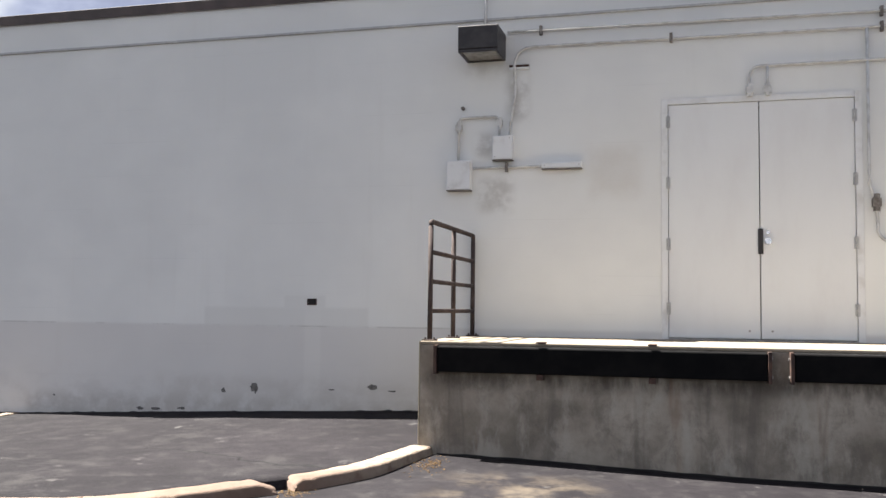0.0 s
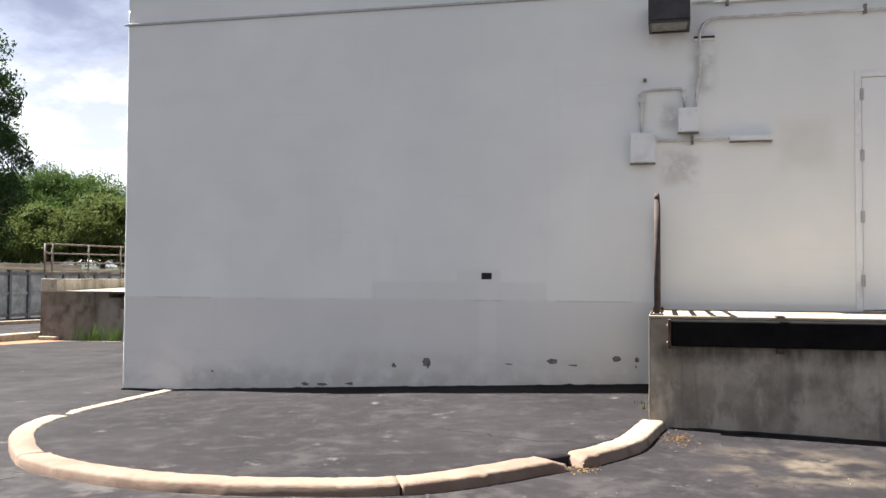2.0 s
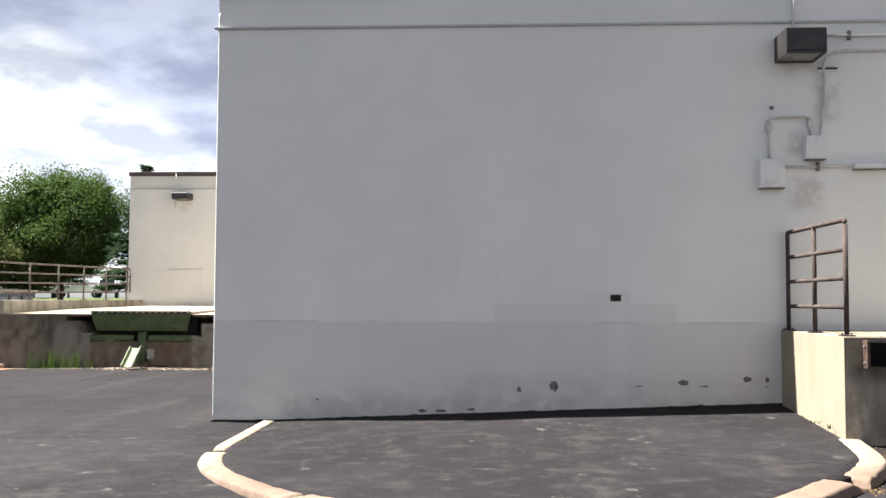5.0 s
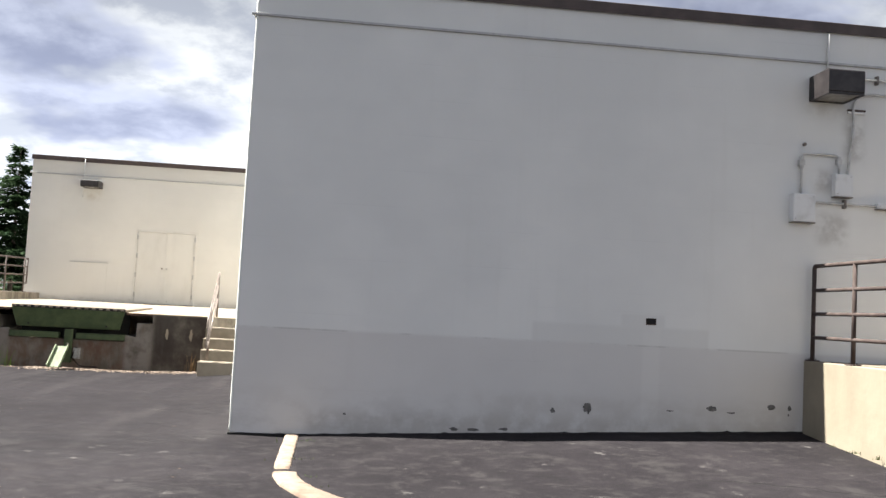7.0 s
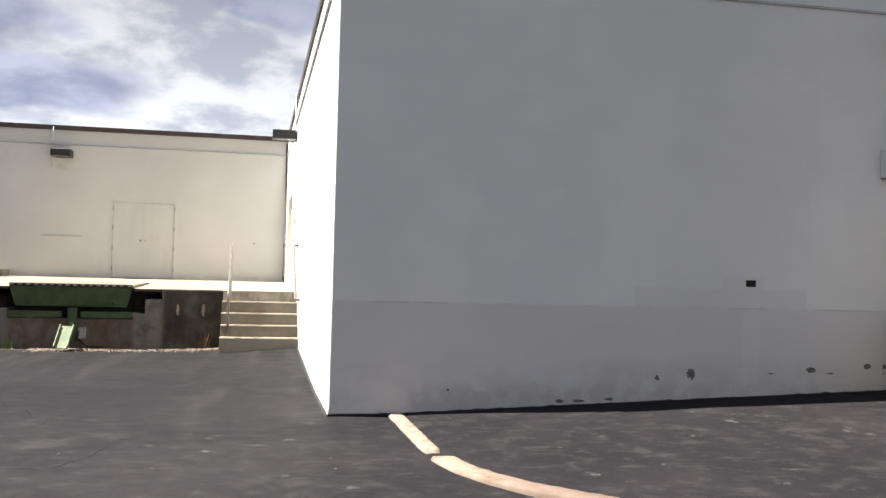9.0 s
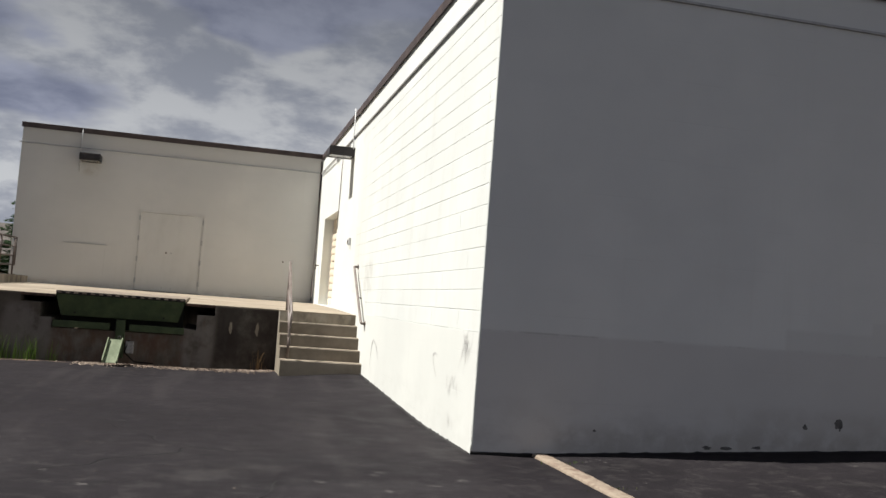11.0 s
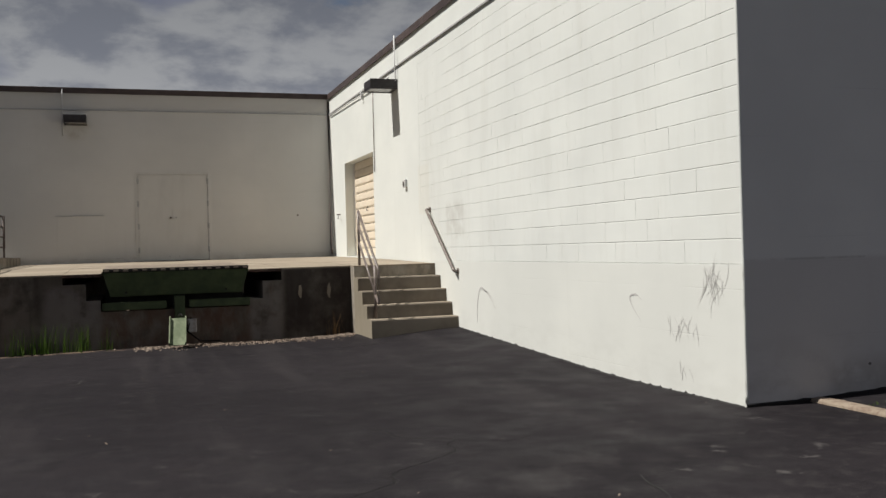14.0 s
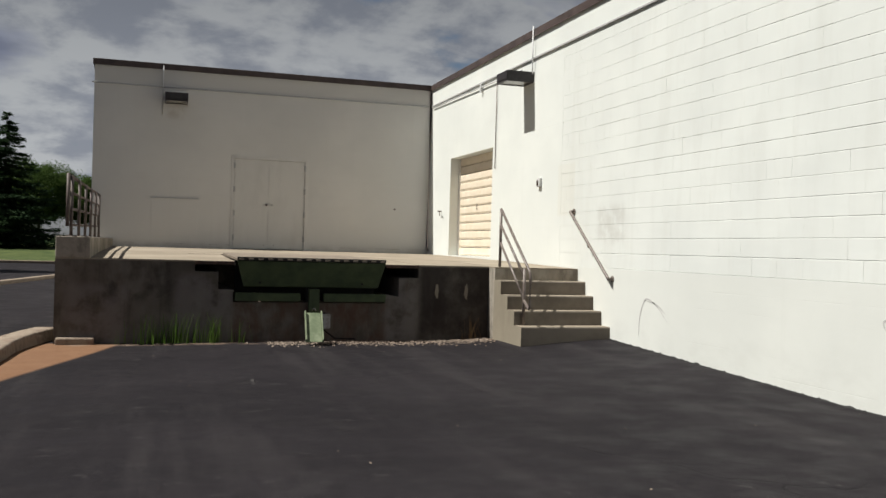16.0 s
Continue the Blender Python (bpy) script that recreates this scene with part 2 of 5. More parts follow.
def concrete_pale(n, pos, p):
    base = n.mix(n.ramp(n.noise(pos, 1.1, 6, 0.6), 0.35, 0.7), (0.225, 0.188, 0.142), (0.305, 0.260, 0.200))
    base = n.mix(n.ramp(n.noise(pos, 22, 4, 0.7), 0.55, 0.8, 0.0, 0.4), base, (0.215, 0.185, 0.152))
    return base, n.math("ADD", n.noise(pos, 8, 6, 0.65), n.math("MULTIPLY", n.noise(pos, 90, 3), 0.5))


def kerb_stuff(n, pos, p):
    base = n.mix(n.ramp(n.noise(pos, 3, 6, 0.65), 0.35, 0.7), (0.138, 0.093, 0.070), (0.195, 0.142, 0.110))
    worn = n.math("MULTIPLY", n.ramp(p[1], 6.3, 7.6), n.ramp(n.noise(pos, 9, 6, 0.7), 0.32, 0.58))
    base = n.mix(n.math("MULTIPLY", worn, 0.62), base, (0.325, 0.280, 0.215))
    base = n.mix(n.ramp(n.noise(pos, 55, 4, 0.7), 0.52, 0.7, 0.0, 0.6), base, (0.17, 0.115, 0.085))
    base = n.mix(n.ramp(n.noise(pos, 5, 5, 0.6, 0.6), 0.6, 0.72, 0.0, 0.5), base, (0.20, 0.11, 0.08))
    return base, n.math("ADD", n.noise(pos, 14, 6, 0.7), n.math("MULTIPLY", n.noise(pos, 110, 3), 0.7))


def asphalt(n, pos, worn=1.0):
    """Sealed asphalt; worn is how much of the seal coat has gone."""
    base = n.mix(n.ramp(n.noise(pos, 0.45, 6, 0.6, 0.5), 0.35, 0.7), (0.0112, 0.0096, 0.0114), (0.0192, 0.0165, 0.0189))
    wear = n.noise(n.scaled(pos, (1.3, 1.2, 1)), 1.0, 9, 0.68, 0.15)
    base = n.mix(n.math("MULTIPLY", n.ramp(wear, 0.53, 0.68, 0.0, 0.40), worn), base, (0.050, 0.0465, 0.046))
    fleck = n.noise(n.scaled(pos, (3.4, 3.0, 1), (7, 3, 0)), 1.0, 9, 0.76, 0.1)
    base = n.mix(n.math("MULTIPLY", n.ramp(fleck, 0.60, 0.67, 0.0, 0.62), worn), base, (0.105, 0.098, 0.095))
    mott = n.noise(pos, 4.5, 7, 0.72, 0.4)
    base = n.mix(n.math("MULTIPLY", n.ramp(mott, 0.50, 0.68, 0.0, 0.5), worn), base, (0.040, 0.037, 0.0365))
    base = n.mix(n.ramp(mott, 0.34, 0.48, 0.5, 0.0), base, (0.009, 0.0085, 0.009))
    grit = n.noise(pos, 160, 2, 0.6)
    base = n.mix(n.ramp(grit, 0.62, 0.74, 0.0, 0.4), base, (0.085, 0.078, 0.078))
    crack = n.tree.nodes.new("ShaderNodeTexVoronoi")
    crack.feature = "DISTANCE_TO_EDGE"
    bent = n.node("ShaderNodeVectorMath", Vector=pos)
    wob = n.tree.nodes.new("ShaderNodeTexNoise")
    wob.inputs["Scale"].default_value, wob.inputs["Detail"].default_value = 1.2, 6
    n.put(wob.inputs["Vector"], pos)
    n.put(bent.inputs[1], n.scaled(wob.outputs["Color"], (0.9, 0.9, 0)))
    n.put(crack.inputs["Vector"], bent.outputs[0])
    crack.inputs["Scale"].default_value = 0.33
    some = n.ramp(n.noise(pos, 0.35, 2), 0.52, 0.62)
    line = n.math("MULTIPLY", n.ramp(crack.outputs["Distance"], 0.0, 0.006, 1.0, 0.0), some)
    base = n.mix(n.math("MULTIPLY", line, 0.7), base, (0.010, 0.010, 0.010))
    height = n.math("ADD", n.math("MULTIPLY", grit, 0.6), n.math("SUBTRACT", n.noise(pos, 22, 4), n.math("MULTIPLY", line, 1.5)))
    return base, height


def ground_mix(n, pos, p):
    worn = n.ramp(p[1], 8.0, 11.5, 1.0, 0.40)
    base, height = asphalt(n, pos, worn)
    base = n.mix(n.ramp(p[1], 8.0, 11.5, 0.0, 0.42), base, (0.0092, 0.0074, 0.0092))      # darker tone beyond the island
    chalk = n.noise(n.scaled(pos, (1.9, 3.6, 1), (3, 8, 0)), 1.0, 10, 0.78, 0.1)
    base = n.mix(n.math("MULTIPLY", n.ramp(chalk, 0.605, 0.70, 0.0, 0.5), n.ramp(p[1], 8.0, 11.5)), base, (0.095, 0.090, 0.088))
    tyre = n.noise(n.scaled(pos, (2.6, 0.22, 1), (1, 0, 0)), 1.0, 6, 0.62, 0.2)
    base = n.mix(n.math("MULTIPLY", n.ramp(tyre, 0.5, 0.68, 0.0, 0.30), n.ramp(p[1], 8.0, 11.5)), base, (0.036, 0.032, 0.033))
    edge = n.math("ADD", p[1], n.math("MULTIPLY", n.noise(pos, 0.8, 4), 0.5))
    lawn = n.math("MAXIMUM", n.ramp(edge, 58.0, 58.3), n.ramp(p[0], -60.0, -61.0))
    green = n.mix(n.ramp(n.noise(pos, 1.5, 6), 0.3, 0.7), (0.035, 0.055, 0.018), (0.085, 0.105, 0.035))
    oil = n.math("MULTIPLY", n.box(p, -1.75, -0.75, 6.3, 7.35, *NO, 0.35), n.ramp(n.noise(pos, 2.4, 7, 0.66), 0.42, 0.66))
    base = n.mix(n.math("MULTIPLY", oil, 0.65), base, (0.135, 0.108, 0.080))
    clay = n.math("MULTIPLY", n.ramp(n.math("SUBTRACT", p[0], n.math("MULTIPLY", p[1], 0.28)), -20.36, -20.26, 1.0, 0.0), n.box(p, -16.7, -15.0, 13.0, 18.1, *NO, 0.1))
    pale = n.math("MULTIPLY", n.box(p, -9.5, 2.5, 1.2, 5.4, *NO, 1.7), n.ramp(n.noise(n.scaled(pos, (1.0, 1.0, 1), (2, 5, 0)), 1.7, 10, 0.72, 0.1), 0.49, 0.62))
    base = n.mix(n.math("MULTIPLY", pale, 0.7), base, (0.085, 0.078, 0.075))
    base = n.mix(n.math("MULTIPLY", clay, 0.75), base, n.mix(n.noise(pos, 3, 5), (0.19, 0.095, 0.050), (0.28, 0.16, 0.09)))
    litter = n.math("MULTIPLY", n.box(p, -15.9, -10.1, 17.75, 18.2, *NO, 0.08), n.ramp(n.noise(pos, 4, 5), 0.35, 0.6))
    base = n.mix(n.math("MULTIPLY", litter, 0.8), base, n.mix(n.noise(pos, 25, 4), (0.10, 0.06, 0.04), (0.32, 0.24, 0.18)))
    return n.mix(lawn, base, green), height, n.ramp(n.noise(pos, 2, 4), 0.3, 0.7, 0.62, 0.9)


M_DOCK = material("dock_concrete", concrete_old, 0.9, bump=0.5, depth=0.012)
def pit_concrete(n, pos, p):
    base, height = concrete_old(n, pos, p)
    base = n.mix(0.64, base, (0.033, 0.026, 0.025))
    patchy = n.ramp(n.noise(pos, 3.0, 5, 0.6), 0.30, 0.55)
    for x0, x1, z1 in ((-11.74, -11.24, 0.93), (-14.62, -13.86, 0.90), (-15.95, -15.2, 0.75)):
        base = n.mix(n.math("MULTIPLY", n.math("MULTIPLY", n.box(p, x0, x1, *NO, -0.3, z1, 0.09), patchy), 0.72), base, (0.175, 0.155, 0.145))
    stain = n.math("MULTIPLY", n.box(p, -15.6, -14.6, *NO, 0.55, 1.05, 0.12), n.ramp(n.noise(pos, 2.2, 5), 0.4, 0.6))
    base = n.mix(n.math("MULTIPLY", stain, 0.7), base, (0.018, 0.015, 0.013))
    # uneven darker panel at the dock's right end
    dark_panel = n.math("MULTIPLY", n.box(p, -11.2, -10.1, *NO, -0.3, 1.08, 0.05), n.ramp(n.noise(pos, 1.8, 6, 0.6), 0.25, 0.6))
    base = n.mix(n.math("MULTIPLY", dark_panel, 0.72), base, (0.022, 0.017, 0.016))
    rust = n.math("MULTIPLY", n.box(p, -13.85, -11.70, *NO, -0.3, 0.54, 0.04), n.ramp(n.noise(n.scaled(pos, (1.5, 1.5, 0.8)), 2.4, 6, 0.65), 0.35, 0.62))
    return n.mix(n.math("MULTIPLY", rust, 0.7), base, (0.082, 0.041, 0.027)), height


M_PIT = material("pit_concrete", pit_concrete, 0.95, bump=0.5, depth=0.012, spec=0.1)
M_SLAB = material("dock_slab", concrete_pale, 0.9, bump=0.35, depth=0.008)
# Concrete for west faces, with the sunlight on them included in its tone.
M_END = material("sunlit_face_concrete", lambda n, pos, p: (n.mix(n.ramp(n.noise(n.scaled(pos, (3, 3, 0.8)), 1.2, 6, 0.6), 0.4, 0.72), n.mix(0.25, concrete_pale(n, pos, p)[0], (0.20, 0.19, 0.14)), (0.25, 0.22, 0.165)), n.noise(pos, 10, 6, 0.65)), 0.9, bump=0.4, depth=0.01)
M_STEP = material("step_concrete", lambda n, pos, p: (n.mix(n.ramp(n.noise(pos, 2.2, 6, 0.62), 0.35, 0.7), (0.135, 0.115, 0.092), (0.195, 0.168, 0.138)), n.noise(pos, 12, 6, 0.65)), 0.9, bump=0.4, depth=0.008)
M_KERB = material("kerb_concrete", kerb_stuff, 0.9, bump=0.6, depth=0.012)
M_GROUND = material("asphalt_ground", ground_mix, bump=0.55, depth=0.010, spec=0.12)
M_ISLAND = material("asphalt_island", lambda n, pos, p: asphalt(n, pos), 0.85, bump=0.55, depth=0.010, spec=0.12)


def plain(name, a, b, scale, rough, metal=0.0, bump=0.1, depth=0.003, spec=0.4):
    return material(name, lambda n, pos, p: (n.mix(n.ramp(n.noise(pos, scale, 5, 0.6), 0.35, 0.7), a, b), n.noise(pos, scale * 6, 3)), rough, metal, bump, depth, spec)


M_CAP = plain("brown_flashing", (0.050, 0.036, 0.032), (0.085, 0.062, 0.055), 3, 0.5)
M_LAMP = plain("bronze_lamp", (0.018, 0.015, 0.016), (0.035, 0.030, 0.030), 8, 0.45)
M_LENS = plain("frosted_lens", (0.22, 0.215, 0.20), (0.15, 0.14, 0.125), 12, 0.25)
M_RAIL = plain("brown_rail_paint", (0.045, 0.033, 0.030), (0.080, 0.061, 0.056), 9, 0.85, spec=0.2)
M_KERBRAIL = plain("weathered_rail_paint", (0.080, 0.060, 0.052), (0.135, 0.108, 0.095), 9, 0.6)
M_PIPE = plain("stair_rail_paint", (0.11, 0.085, 0.075), (0.19, 0.16, 0.14), 9, 0.4)
M_RUBBER = plain("black_rubber", (0.003, 0.003, 0.0035), (0.007, 0.0065, 0.0065), 6, 0.9, spec=0.1)
M_RUST = plain("rusty_steel", (0.035, 0.020, 0.016), (0.085, 0.045, 0.031), 14, 0.75)
# Dirty paint of clips and fittings, also the shadow lines under boxes.
M_STAIN_SHADE = plain("stain_and_shade_paint", (0.10, 0.085, 0.075), (0.24, 0.22, 0.20), 20, 0.7)
# Hinge grey; on the ledges it stands in for their shadow lines.
M_HINGE_SHADE = plain("hinge_and_shade_grey", (0.34, 0.34, 0.34), (0.46, 0.46, 0.45), 20, 0.5)
M_STEEL = plain("bare_steel", (0.42, 0.41, 0.40), (0.25, 0.22, 0.20), 20, 0.4, 0.7)
M_CHROME = plain("chrome", (0.62, 0.62, 0.63), (0.5, 0.5, 0.5), 20, 0.2, 1.0, 0.02)
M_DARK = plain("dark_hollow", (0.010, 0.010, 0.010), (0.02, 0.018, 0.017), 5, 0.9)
M_GREEN = plain("green_leveler_paint", (0.027, 0.041, 0.015), (0.054, 0.072, 0.028), 4, 0.65)
M_DECK = plain("worn_deck_plate", (0.15, 0.120, 0.092), (0.23, 0.190, 0.150), 8, 0.7)
M_MINT = plain("faded_green_paint", (0.10, 0.130, 0.070), (0.20, 0.23, 0.145), 7, 0.7)
M_CREAM = plain("cream_shutter_paint", (0.70, 0.61, 0.48), (0.76, 0.68, 0.56), 5, 0.5)
M_FENCE = plain("grey_boards", (0.13, 0.135, 0.15), (0.24, 0.25, 0.27), 2.5, 0.85, bump=0.4)
M_FRAME = plain("grey_frame", (0.07, 0.075, 0.085), (0.12, 0.125, 0.14), 3, 0.85, bump=0.3)
M_SHINGLE = plain("shingles", (0.085, 0.075, 0.068), (0.14, 0.125, 0.115), 2, 0.9, bump=0.3)
M_ROOF = plain("roof_gravel", (0.20, 0.19, 0.18), (0.30, 0.29, 0.27), 4, 0.95)
M_BARK = plain("bark", (0.06, 0.045, 0.035), (0.12, 0.095, 0.075), 5, 0.95, bump=0.6, depth=0.02)
M_TRUCK = plain("white_truck_paint", (0.70, 0.70, 0.70), (0.76, 0.76, 0.76), 0.5, 0.3, spec=0.5)
M_GLASS = plain("dark_window", (0.012, 0.014, 0.016), (0.02, 0.022, 0.025), 1, 0.08, spec=0.6)
M_TYRE = plain("tyre", (0.015, 0.015, 0.015), (0.025, 0.025, 0.025), 10, 0.85)
M_PEEL = plain("peeled_paint", (0.10, 0.095, 0.09), (0.19, 0.18, 0.17), 18, 0.95, bump=0.5)
M_TAR = plain("tar_seam", (0.008, 0.008, 0.008), (0.016, 0.015, 0.015), 6, 0.7, bump=0.4)
M_SCRAPE = plain("scraped_asphalt", (0.040, 0.037, 0.037), (0.10, 0.094, 0.092), 25, 0.95)
M_SCUFF = plain("scuff", (0.45, 0.44, 0.43), (0.57, 0.56, 0.54), 30, 0.9)


def leafy(name, dark, light, through_light=0.3):
    """Leaf colour that varies leaf by leaf, with some light passing through."""
    def build(n, pos, p):
        r = n.node("ShaderNodeNewGeometry").outputs["Random Per Island"]
        c = n.mix(n.math("MULTIPLY", r, 0.4), dark, light)
        return n.mix(n.ramp(n.noise(pos, 0.6, 3), 0.35, 0.7, 0.0, 0.5), c, light), None
    m = material(name, build, 0.8, spec=0.06)
    n = Nodes(m.node_tree)
    bsdf = m.node_tree.nodes["Principled BSDF"]
    thin = n.node("ShaderNodeBsdfTranslucent", Color=bsdf.inputs["Base Color"].links[0].from_socket)
    both = n.tree.nodes.new("ShaderNodeMixShader")
    both.inputs[0].default_value = through_light
    n.put(both.inputs[1], bsdf.outputs[0])
    n.put(both.inputs[2], thin.outputs[0])
    n.put(m.node_tree.nodes["Material Output"].inputs["Surface"], both.outputs[0])
    return m


M_LEAF = leafy("leaf_green", (0.040, 0.072, 0.018), (0.088, 0.132, 0.034))
M_LEAF_LIGHT = leafy("leaf_yellow_green", (0.062, 0.084, 0.023), (0.118, 0.142, 0.044))
M_LEAF_DARK = leafy("leaf_dark", (0.018, 0.036, 0.014), (0.045, 0.075, 0.025))
M_NEEDLE = leafy("needle_dark", (0.018, 0.038, 0.018), (0.045, 0.072, 0.030))
M_GRASS = leafy("grass_blade", (0.06, 0.12, 0.02), (0.16, 0.24, 0.05))
# Inner foliage green, with the shade inside the crowns put into it.
M_INNER = leafy("leaf_inner_shade", (0.026, 0.048, 0.014), (0.055, 0.085, 0.024))
M_WEED = leafy("dull_weed", (0.05, 0.07, 0.025), (0.12, 0.12, 0.05))
M_STRAW = leafy("dry_leaves", (0.12, 0.075, 0.04), (0.27, 0.185, 0.10))
M_LITTER = leafy("pale_litter", (0.10, 0.070, 0.052), (0.42, 0.35, 0.29), 0.05)

# ---- mesh helpers ----


def box(bm, x0, x1, y0, y1, z0, z1, bevel=0.0):
    made = bmesh.ops.create_cube(bm, size=1.0)["verts"]
    for v in made:
        v.co = Vector(((x0 + x1) / 2 + v.co.x * (x1 - x0), (y0 + y1) / 2 + v.co.y * (y1 - y0), (z0 + z1) / 2 + v.co.z * (z1 - z0)))
    if bevel:
        edges = list({e for v in made for e in v.link_edges})
        bmesh.ops.bevel(bm, geom=edges, offset=bevel, segments=2, affect="EDGES", profile=0.5)
    return bm


def boxed(*size, bevel=0.0):
    return box(bmesh.new(), *size, bevel=bevel)


def tube(points, r, sides=10, bm=None, closed=True):
    """A round bar along the points, mitred at the bends."""
    bm = bm or bmesh.new()
    pts = [Vector(q) for q in points]
    rings = []
    for i, q in enumerate(pts):
        a = (q - pts[i - 1]).normalized() if i else (pts[1] - q).normalized()
        b = (pts[i + 1] - q).normalized() if i + 1 < len(pts) else a
        d = (a + b).normalized()
        side = d.cross(Vector((0, 0, 1)))
        if side.length < 1e-3:
            side = d.cross(Vector((0, 1, 0)))
        side.normalize()
        other = side.cross(d)
        rings.append([bm.verts.new(q + (side * math.cos(u) + other * math.sin(u)) * r) for u in (2 * math.pi * k / sides for k in range(sides))])
    for lo, hi in zip(rings, rings[1:]):
        for k in range(sides):
            bm.faces.new((lo[k], lo[(k + 1) % sides], hi[(k + 1) % sides], hi[k]))
    if closed:
        bm.faces.new(rings[0][::-1])
        bm.faces.new(rings[-1])
    return bm


def arc(a, corner, b, steps=5):
    """Points of a rounded bend from a to b about the corner."""
    a, c, b = Vector(a), Vector(corner), Vector(b)
    return [tuple((1 - u) ** 2 * a + 2 * u * (1 - u) * c + u * u * b) for u in (k / steps for k in range(steps + 1))]


def prism(outline, z0, z1, bm=None):
    """An upright prism over an outline in x and y, anticlockwise."""
    bm = bm or bmesh.new()
    lo = [bm.verts.new((x, y, z0)) for x, y in outline]
    hi = [bm.verts.new((x, y, z1)) for x, y in outline]
    bm.faces.new(lo[::-1])
    bm.faces.new(hi)
    for i in range(len(lo)):
        j = (i + 1) % len(lo)
        bm.faces.new((lo[i], lo[j], hi[j], hi[i]))
    return bm


def extrude_x(outline, x0, x1):
    """A prism along x over an outline in y and z."""
    bm = bmesh.new()
    a = [bm.verts.new((x0, y, z)) for y, z in outline]
    b = [bm.verts.new((x1, y, z)) for y, z in outline]
    bm.faces.new(a[::-1])
    bm.faces.new(b)
    for i in range(len(a)):
        j = (i + 1) % len(a)
        bm.faces.new((a[i], a[j], b[j], b[i]))
    bmesh.ops.recalc_face_normals(bm, faces=bm.faces)
    return bm


def mesh(name, bm, mat, smooth=False):
    bmesh.ops.recalc_face_normals(bm, faces=bm.faces)
    data = bpy.data.meshes.new(name)
    bm.to_mesh(data)
    bm.free()
    data.materials.append(mat)
    if smooth:
        for f in data.polygons:
            f.use_smooth = True
    return data


def thing(name, bm, mat, label, category, group="", kind="", smooth=False):
    return tagged(new(name, mesh(name, bm, mat, smooth)), label, category, group, kind)


def hub(name, at, label, category, group="", kind=""):
    ob = new(name)
    ob.matrix_basis = pose(*at)
    ob.empty_display_size = 0.1
    return tagged(ob, label, category, group, kind)


def part(name, bm, mat, parent, label="", smooth=False, kind=""):
    """Links a bmesh, given in the parent's own coordinates, as a part of it."""
    ob = new(name, mesh(name, bm, mat, smooth))
    ob.parent = parent
    return tagged(ob, label, kind=kind)


# ---- ground ----
WALL_Y, WALL_X, FAR_Y, FAR_X = 9.95, -8.83, 25.68, -16.11
DOCK_X, DOCK_Y, DOCK_Z = -2.38, 8.08, 1.085
PIT_Y, PIT_Z, BACK_Z = 18.05, 1.09, 1.205     # the far slab rises from its edge to the wall


def ground_z(x, y):
    z = 0.085 * math.exp(-((x + 2.2) ** 2 / 4 + (y - 8.4) ** 2 / 3))
    z += 0.155 * math.exp(-(x + 8.83) ** 2 / 1.5) * min(max((y - 12.0) / 4.9, 0), 1) ** 1.2 * math.exp(-max(y - 17.5, 0) ** 2)
    z -= 0.012 * math.exp(-((x + 8.8) ** 2 / 5 + (y - 11.5) ** 2 / 1.6))
    z -= 0.045 * math.exp(-((x + 7.2) ** 2 / 3.5 + (y - 5.2) ** 2 / 2.5))
    z -= 0.030 * math.exp(-((x + 16.0) ** 2 / 3 + (y - 17.5) ** 2 / 4))
    far = min(max((y - 60) / 30, 0), 1)
    west = min(max((-28 - x) / 12, 0), 1)
    return z + far * far * (3 - 2 * far) * (0.70 + 0.75 * west)


def ground():
    xs = [-1500, -600, -250, -120] + [-70 + 3.0 * i for i in range(15)] + [-26 + 0.5 * i for i in range(68)] + [9, 12, 20, 60, 200, 600, 1500]
    ys = [-1500, -500, -150, -50, -20, -8] + [-4 + 0.5 * i for i in range(54)] + [24 + 3.0 * i for i in range(28)] + [120, 200, 500, 1500]
    bm = bmesh.new()
    rows = [[bm.verts.new((x, y, ground_z(x, y))) for x in xs] for y in ys]
    for lo, hi in zip(rows, rows[1:]):
        for i in range(len(xs) - 1):
            bm.faces.new((lo[i], lo[i + 1], hi[i + 1], hi[i]))
    thing("ground", bm, M_GROUND, "worn dark asphalt yard with pale scuffs, lawn beyond", "ground", kind="structure", smooth=True)


ground()

# ---- buildings ----


def wall(name, boxes, mat, label):
    bm = bmesh.new()
    for b in boxes:
        box(bm, *b)
    return thing(name, bm, mat, label, "wall", kind="structure")


TOP, CAP0, CAP1, LEDGE = 4.97, 4.968, 5.075, 4.585
D1 = (-0.25, 1.593, 3.553)              # double door: from x, to x, head
D2 = (-13.24, -11.69, 3.17)
G = (21.58, 24.14, 3.27)               # roller door: from y, to y, head
wall_south = wall("wall_south", [
    (WALL_X, D1[0], WALL_Y, WALL_Y + 0.3, -0.3, 1.128), (WALL_X + 0.0118, D1[0], WALL_Y, WALL_Y + 0.3, 1.128, 4.583), (WALL_X, D1[0], WALL_Y, WALL_Y + 0.3, 4.583, TOP), (D1[1], 14, WALL_Y, WALL_Y + 0.3, -0.3, TOP),
    (D1[0], D1[1], WALL_Y, WALL_Y + 0.3, D1[2], TOP), (D1[0], D1[1], WALL_Y, WALL_Y + 0.3, -0.3, DOCK_Z)],
    M_SOUTH, "shaded off-white painted block wall with patched repaint")


